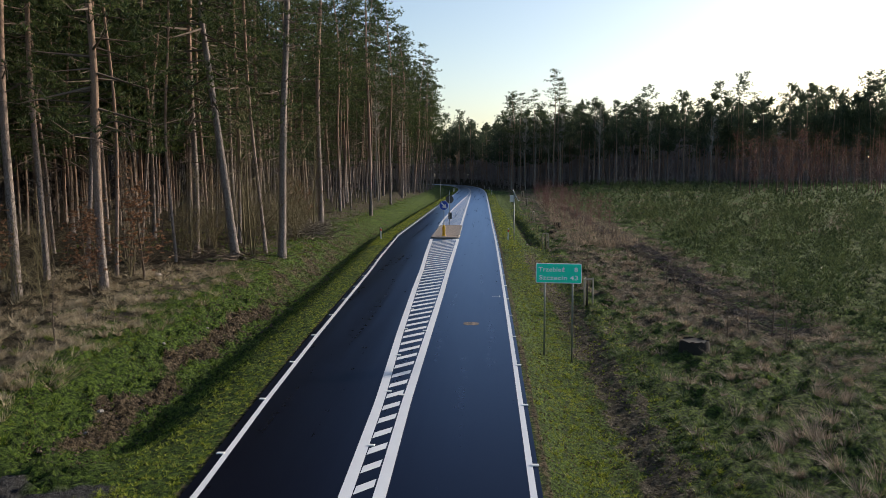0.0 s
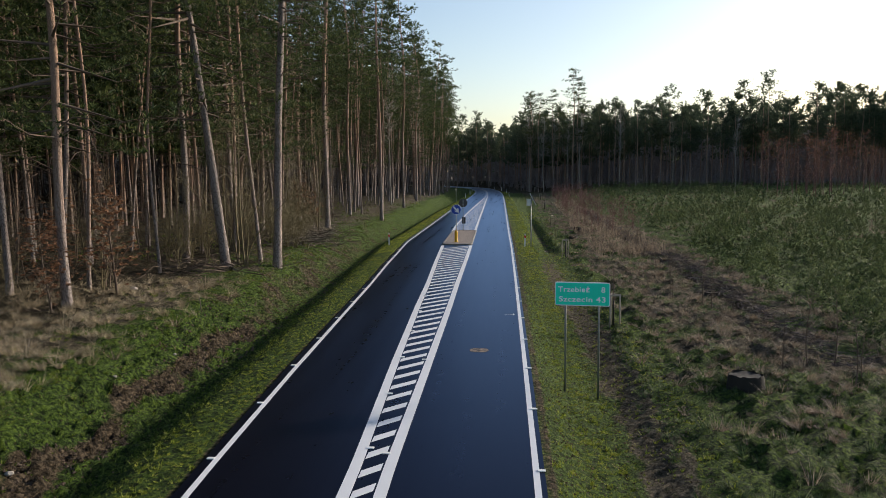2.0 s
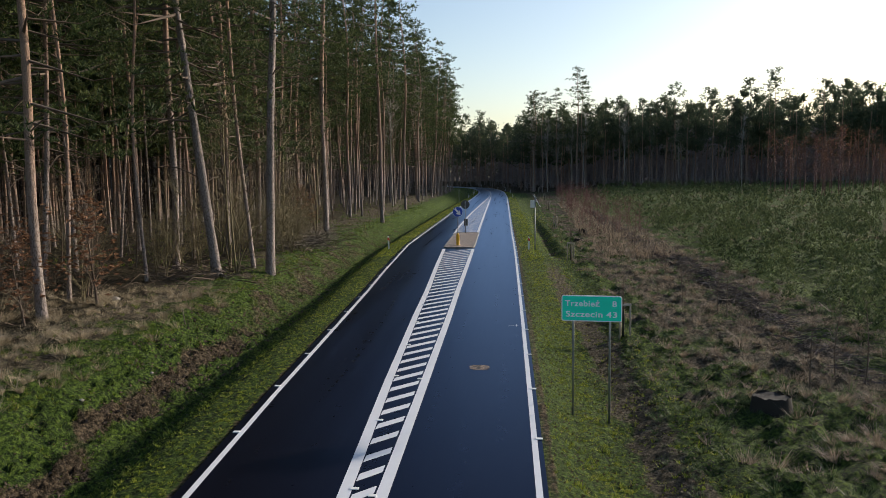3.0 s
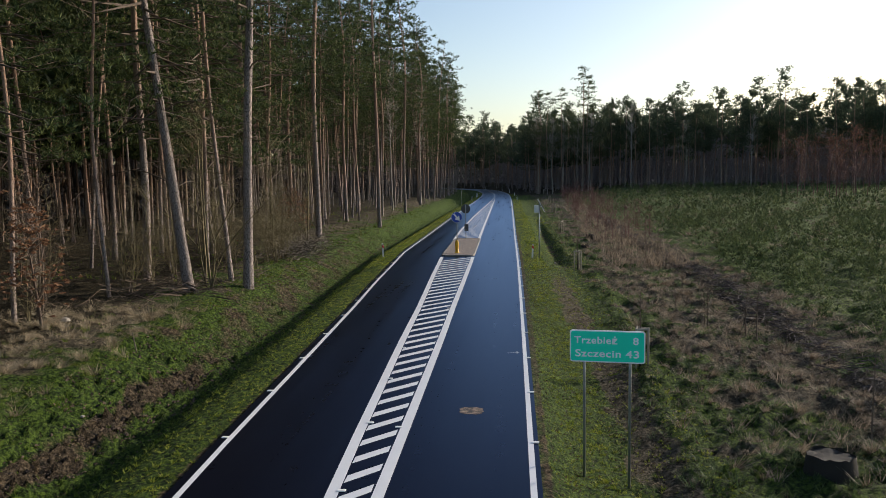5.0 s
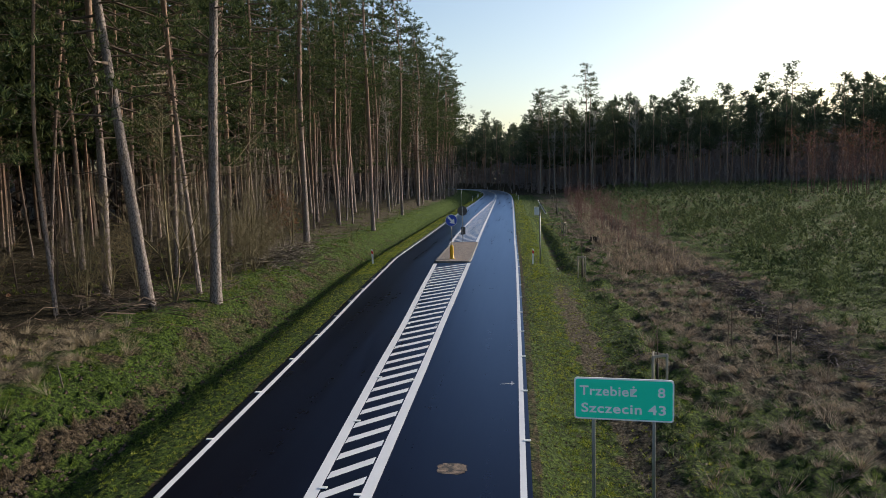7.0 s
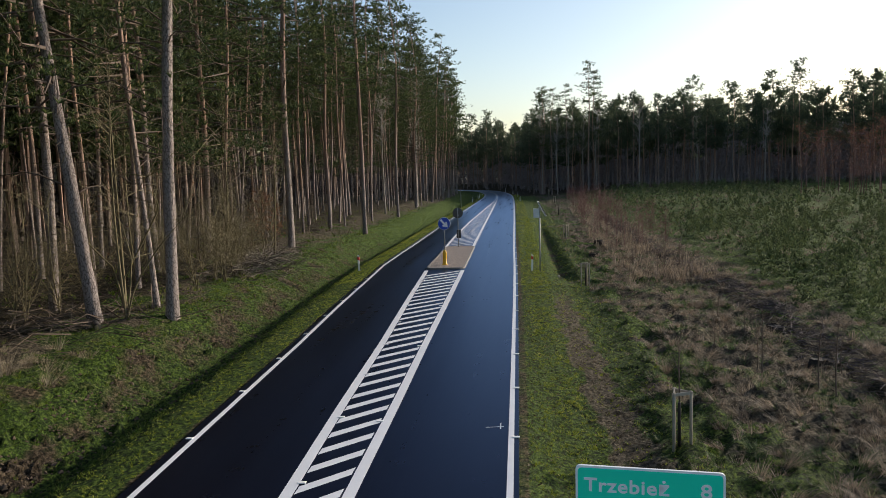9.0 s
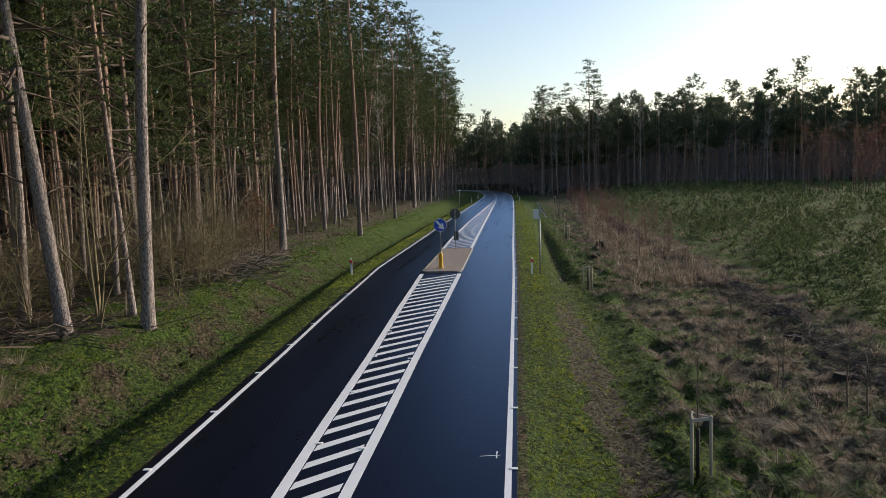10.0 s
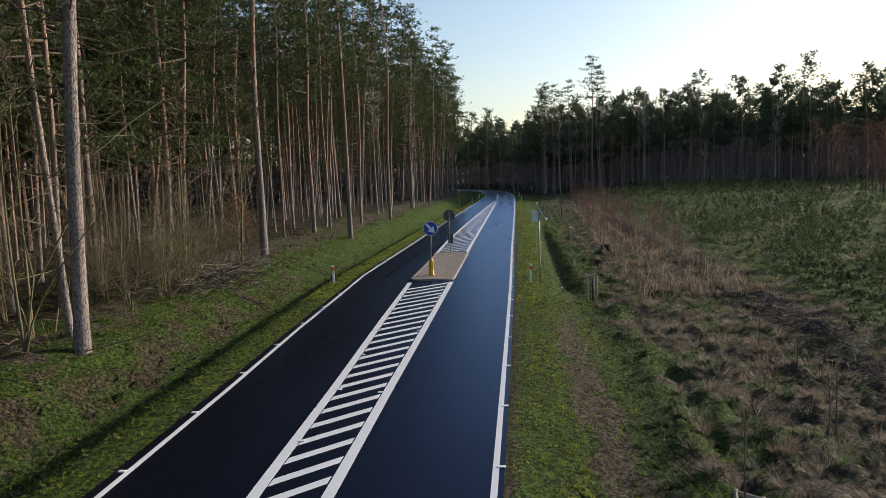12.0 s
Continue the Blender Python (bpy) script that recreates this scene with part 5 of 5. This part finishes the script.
def brush(name, label, spots, seed, mat, ln=(0.5, 1.8), thick=0.014, lift=0.25):
    """Loose cut branches, lying crosswise."""
    r = np.random.default_rng(seed)
    v, f = [], []
    for x, y in spots:
        a, l = r.uniform(0, 6.28), r.uniform(*ln)
        z = ground_at(x, y) + r.uniform(0.02, lift)
        d = np.array([math.cos(a), math.sin(a), r.uniform(-0.15, 0.3)]) * l
        p = np.array([x, y, z])
        bend = r.normal(size=3) * 0.12 * l
        tube(v, f, [p, p + d * 0.5 + bend, p + d], [thick * r.uniform(0.6, 1.6), thick * 0.8, thick * 0.3], 3)
    return tagged(new(name, mesh_from(name, np.vstack(v), np.vstack(f), [mat])), label, "branches", kind="stuff")


r6 = np.random.default_rng(6)
brush("brushwood", "long low band of grey cut brushwood", [(10.55 + r6.normal() * 0.55 + 0.4 * math.sin(y * 0.13), y) for y in r6.uniform(30, 118, 2400)], 61, GREY_TWIGS, (0.3, 1.0), 0.012, 0.3)
brush("branch_pile", "heap of fallen branches at the forest edge", [(-15.6 + r6.normal() * 0.9, 64.5 + r6.normal() * 2.8) for _ in range(420)], 62, PALE_TWIGS, (0.5, 2.4), 0.02, 0.75)
brush("branch_pile", "broken branches lying under the pines", [(-17.0 + r6.normal() * 1.2, 47 + r6.normal() * 2.0) for _ in range(110)], 63, TWIGS, (0.8, 3.0), 0.02, 0.4)
brush("fallen_twigs", "dead twigs scattered on the forest floor", left_spots(900, 28, 130, 6.5, 22, 64), 65, TWIGS, (0.4, 1.8), 0.012, 0.12)


# ------------------------------------------------------------ grass, tufts, young pines
def tufts(name, label, pts, seed, mat, blades, height, width, lean=0.6, simple=False, blown=0.35):
    """Clumps of curved blades in one object."""
    r = np.random.default_rng(seed)
    pts = np.asarray(pts, float)
    if pts.shape[1] == 2:
        pts = np.c_[pts, ground_height(pts[:, 0], pts[:, 1]), np.exp(np.clip(r.normal(size=len(pts)) * 0.38, -0.9, 0.8))]
    n = len(pts) * blades
    c = np.repeat(pts[:, :3], blades, axis=0)
    k = np.repeat(pts[:, 3], blades)[:, None]
    a = r.uniform(0, 2 * np.pi, n)
    out = np.c_[np.cos(a), np.sin(a), np.zeros(n)]
    wind = np.repeat(r.normal(size=(len(pts), 2)) * blown, blades, axis=0)
    foot = c + out * (r.uniform(0, 1, (n, 1))**0.7) * height * 0.35 * k - [0, 0, 0.02]
    h = height * r.uniform(0.45, 1.2, (n, 1)) * k
    bend = out * lean * h * r.uniform(0.2, 1.0, (n, 1)) + np.c_[wind, np.zeros(n)] * h
    side = np.c_[-np.sin(a), np.cos(a), np.zeros(n)] * width * r.uniform(0.6, 1.3, (n, 1)) * np.sqrt(k)
    if simple:
        tip = foot + [0, 0, 1] * h * 0.8 + bend
        return tagged(new(name, mesh_from(name, np.stack([foot - side / 2, foot + side / 2, tip], 1).reshape(-1, 3), np.arange(3 * n).reshape(-1, 3), [mat])), label, "grass", kind="stuff")
    mid = foot + [0, 0, 1] * h * 0.6 + bend * 0.35
    tip = foot + [0, 0, 1] * h * 0.85 + bend
    v = np.stack([foot - side / 2, foot + side / 2, mid + side * 0.4, mid - side * 0.4, tip], 1).reshape(-1, 3)
    b = np.arange(n)[:, None] * 5
    tri = np.concatenate([b + [0, 1, 2], b + [0, 2, 3], b + [3, 2, 4]], 1).reshape(-1, 3)
    return tagged(new(name, mesh_from(name, v, tri, [mat])), label, "grass", kind="stuff")


def field(n, x0, x1, y0, y1, seed, keep):
    r = np.random.default_rng(seed)
    # more plants near the start of the stretch
    y = y0 + (y1 - y0) * r.uniform(size=n)**1.35
    x = r.uniform(x0, x1, n)
    k = keep(x, y, r.uniform(size=n))
    return np.c_[x, y][k]


def left_e(x, y):
    s, u = road_frame(np.c_[x, y])
    return u - curve(WIDTH, s)


def patchy(x, y, seed, size=2.5):
    return 0.5 + 0.35 * lumps(x, y, size, seed)


tufts("verge_grass", "short green turf on the verge", field(58000, 0.3, 4.5, 12, 120, 71, lambda x, y, q: (q < patchy(x, y, 72, 0.6) * np.interp(x / (1 + 0.3 * (1 - smoothstep(32, 50, y))), (0.3, 0.6, 0.9, 1.5, 1.8, 2.8, 3.1, 3.6), (0.35, 0.8, 1.5, 1.5, 0.4, 0.4, 0.9, 0.3))) & (x > 0.35)), 73, VERGE, 14, 0.055, 0.013, 1.0, True)
tufts("verge_grass", "short olive turf beside the road edge", field(26000, -11.5, -6.3, 14, 130, 174, lambda x, y, q: (lambda e: (e > 0.35) & (e < 2.1) & (q < 0.5 + patchy(x, y, 175, 0.5)))(left_e(x, y))), 176, VERGE, 16, 0.06, 0.013, 1.0, True)
tufts("verge_grass", "bright short turf along the road towards the bend", field(26000, -18, -7.4, 62, 235, 271, lambda x, y, q: (lambda e: (e > 0.3) & (e < 2.0) & (q < 0.75 + 0.5 * patchy(x, y, 272, 0.9)))(left_e(x, y))), 273, VERGE, 8, 0.08, 0.04, 1.0, True)
tufts("verge_grass", "bright short turf between edge line and side ditch", field(9000, -3.5, 2.2, 60, 225, 274, lambda x, y, q: (lambda u: (u < -0.35) & (u > -1.9) & (q < 0.75 + 0.5 * patchy(x, y, 275, 0.9)))(road_frame(np.c_[x, y])[1])), 276, VERGE, 8, 0.08, 0.04, 1.0, True)
tufts("verge_grass", "short green turf on ditch and bank", field(60000, -15.5, -6.8, 17, 130, 74, lambda x, y, q: (lambda e: (e > 1.9) & (e < 6.5) & (q < patchy(x, y, 75, 0.5) * np.where((e > 2.8) & (e < 5.6), 0.28, 1.15)))(left_e(x, y))), 76, TURF, 13, 0.075, 0.014, 1.0, True)
tufts("dry_grass", "pale dry grass tufts in the clearing", field(8200, 3.8, 13.5, 12, 110, 77, lambda x, y, q: (q < patchy(x, y, 78, 3.2) * (0.35 + 0.65 * smoothstep(22, 32, y)) * np.interp(x, (3.8, 6, 9, 13.5), (0.25, 0.75, 1.0, 0.7))) & ((x - 6)**2 + (y - 27)**2 > 0.5) & ((y < 30) | (np.abs(x - 10.55) > 0.75))), 79, STRAW, 34, 0.26, 0.011, 1.1, True)
tufts("green_tufts", "coarse green tufts among the dry grass", field(6200, 3.0, 13, 12, 80, 80, lambda x, y, q: q < (1 - patchy(x, y, 78, 3.2)) * np.interp(x, (3.0, 5, 13), (1.0, 0.9, 0.6))), 81, FIELD, 34, 0.18, 0.012, 1.0, True)
tufts("dry_grass", "pale dry grass at the forest edge", field(2400, -24, -11.5, 15, 43, 82, lambda x, y, q: (lambda e: (e > 5.6) & (q < patchy(x, y, 83, 2.6) * 0.9))(left_e(x, y))), 84, PALE_STRAW, 40, 0.32, 0.011, 1.2, True)
tufts("green_tufts", "green tufts at the forest edge", field(3600, -20, -11, 16, 75, 85, lambda x, y, q: (lambda e: (e > 4.8) & (e < 10) & (q < 1 - patchy(x, y, 83, 2.6)))(left_e(x, y))), 86, TURF, 30, 0.14, 0.011, 0.9, True)
tufts("forest_grass", "sparse grass on the forest floor", field(2600, -30, -14, 50, 140, 87, lambda x, y, q: (lambda e: (e > 6) & (q < patchy(x, y, 88, 4)))(left_e(x, y))), 89, TURF, 9, 0.18, 0.016, 0.9)
tufts("dry_grass", "tall straw along the shrub belt", field(1700, 5.8, 12, 62, 150, 90, lambda x, y, q: (q < patchy(x, y, 91, 4)) & (x > np.interp(y, (62, 85, 130, 150), (6.0, 6.4, 7.8, 8.4)))), 92, STRAW, 18, 0.6, 0.02, 0.5)


ring = np.linspace(0, 6.283, 70)
tufts("green_tufts", "grass grown up round the old stump", np.c_[6.28 + np.cos(ring) * (0.5 + 0.25 * np.sin(ring * 9) ** 2), 27.9 + np.sin(ring) * (0.5 + 0.25 * np.cos(ring * 7) ** 2)], 181, FIELD, 30, 0.16, 0.01, 0.9, True)


def tussocks(label, pts, seed, mat):
    """Big drooping clumps of old grass."""
    r = np.random.default_rng(seed)
    p = np.asarray(pts, float)
    k = r.uniform(0.6, 1.25, len(p))
    return tufts("tussock_grass", label, np.c_[p, ground_height(p[:, 0], p[:, 1]), k], seed + 1, mat, 170, 0.34, 0.006, 1.7, False, 0.8)


tussocks("fluffy pale tussocks of old grass at the forest edge", field(640, -20, -11.3, 15, 41, 101, lambda x, y, q: (lambda e: (e > 6.0) & (e < 14) & (q < patchy(x, y, 83, 2.6)))(left_e(x, y))), 102, PALE_STRAW)
tussocks("drooping tussocks of dry grass in the clearing", field(560, 4.6, 13.5, 13, 85, 104, lambda x, y, q: (q < patchy(x, y, 78, 3.2)) & ((x - 6.28)**2 + (y - 27.9)**2 > 0.8)), 105, STRAW)


def young_pines(seed):
    """The plantation: waist-high pines in one object, with fewer needles farther off."""
    r = np.random.default_rng(seed)
    v, f, base = [], [], 0
    for y0, y1, n, clumps, per, ln, wd in ((12, 60, 2600, 20, 9, 0.2, 0.036), (60, 112, 3900, 13, 8, 0.24, 0.055), (112, 217, 6200, 6, 6, 0.4, 0.11)):
        y, x = r.uniform(y0, y1, n), r.uniform(11.5, 18 + y1 * 0.62, n)
        edge = np.interp(y, (12, 42, 57, 71, 99, 134, 215), (12.6, 12.9, 13.6, 14.4, 15.4, 16, 22))
        keep = (x > edge + r.normal(size=n) * 0.9) & (x < 20 + y * 0.62) & (r.uniform(size=n) < 0.62 + 0.6 * lumps(x, y * 0.6, 7, 95)) & ~((x > 52) & (y > 152) & (r.uniform(size=n) < 0.6))
        x, y = x[keep], y[keep]
        z = ground_height(x, y)
        m = len(x)
        h = r.uniform(0.7, 1.5, m)[:, None]
        t = r.uniform(0, 1, (m, clumps))**0.85
        a = r.uniform(0, 6.28, (m, clumps))
        rad = 0.52 * h * (1 - t * 0.86) * r.uniform(0.45, 1, (m, clumps))
        t[:, 0], rad[:, 0] = 1.0, 0
        c = np.stack([x[:, None] + rad * np.cos(a), y[:, None] + rad * np.sin(a), z[:, None] + 0.08 + h * t * 0.9], -1).reshape(-1, 3)
        nv, nf = spikes(r, c, per, ln, wd, 0.55)
        v.append(nv)
        f.append(nf + base)
        base += len(nv)
    return tagged(new("young_pines", mesh_from("young_pines", np.vstack(v), np.vstack(f), [YOUNG_NEEDLES])), "plantation of waist-high young pines", "young pines", kind="stuff")


young_pines(93)
tufts("dry_grass", "pale dry grass in gaps between the young pines", field(5000, 14, 62, 72, 214, 94, lambda x, y, q: (x < 16 + y * 0.55) & (0.62 + 0.6 * lumps(x, y * 0.6, 7, 95) < 0.55 * q + 0.25)), 96, STRAW, 9, 0.4, 0.05, 1.2, True)


def soil_clods(label, pts, seed, size):
    """Loose lumps of earth, each a small uneven block."""
    r = np.random.default_rng(seed)
    p = np.asarray(pts, float)
    n = len(p)
    z = ground_height(p[:, 0], p[:, 1])
    k = size * r.uniform(0.4, 1.3, (n, 1, 1))
    octa = np.array([(1, 0, 0), (0, 1, 0), (-1, 0, 0), (0, -1, 0), (0, 0, 0.8), (0, 0, -0.5)], float)
    v = np.c_[p, z][:, None] + octa[None] * k * r.uniform(0.6, 1.4, (n, 6, 1)) + r.normal(size=(n, 6, 3)) * 0.15 * k
    f = np.array([(0, 1, 4), (1, 2, 4), (2, 3, 4), (3, 0, 4), (1, 0, 5), (2, 1, 5), (3, 2, 5), (0, 3, 5)])
    f = (f[None] + 6 * np.arange(n)[:, None, None]).reshape(-1, 3)
    return tagged(new("soil_clods", mesh_from("soil_clods", v.reshape(-1, 3), f, [SOIL])), label, "soil", kind="stuff")


soil_clods("crumbled brown soil dug out along the ditch", field(6000, -13, -9, 17, 42, 111, lambda x, y, q: np.abs(left_e(x, y) - 4.0 - 0.35 * lumps(x, y, 5, 11)) < 0.55), 112, 0.042)
soil_clods("bare crumbs of soil on the bank", field(7000, -16, -10, 30, 95, 113, lambda x, y, q: (lambda e: (e > 2.6) & (e < 6.0) & (q < patchy(x, y, 114, 1.4)))(left_e(x, y))), 115, 0.06)


def fallen_leaves(label, pts, seed, size):
    r = np.random.default_rng(seed)
    p = np.asarray(pts, float)
    c = np.c_[p, ground_height(p[:, 0], p[:, 1]) + 0.03]
    v, f = spikes(r, c, 1, size, size * 0.8, -0.1)
    return tagged(new("fallen_leaves", mesh_from("fallen_leaves", v, f, [LEAF_LITTER])), label, "leaves", kind="stuff")


fallen_leaves("brown leaves fallen on the verge", field(9000, 0.3, 4.0, 12, 70, 116, lambda x, y, q: q < np.interp(x, (0.3, 1.2, 1.6, 2.1, 3.2, 4.0), (0.8, 0.7, 0.25, 0.9, 0.9, 0.3))), 117, 0.055)
fallen_leaves("brown leaves fallen on bank and forest edge", field(12000, -24, -9, 16, 90, 118, lambda x, y, q: left_e(x, y) > 2.4), 119, 0.06)


def stone(x, y, r, seed):
    bm = bmesh.new()
    bmesh.ops.create_icosphere(bm, subdivisions=2, radius=r)
    q = np.random.default_rng(seed)
    for v in bm.verts:
        v.co *= q.uniform(0.8, 1.15)
        v.co.z *= 0.6
    me = bpy.data.meshes.new("stone")
    bm.to_mesh(me)
    bm.free()
    me.materials.append(STONE)
    o = tagged(new("stone", me), "pale stone lying in the grass", "stone")
    o.location = (x, y, ground_at(x, y) + r * 0.25)


for i, (x, y, r) in enumerate(((-10.9, 20.3, 0.09), (-11.9, 26.6, 0.07), (-17.5, 39.0, 0.2), (2.55, 66.8, 0.12), (-10.6, 19.0, 0.06), (-11.7, 30.2, 0.06))):
    stone(x, y, r, i)
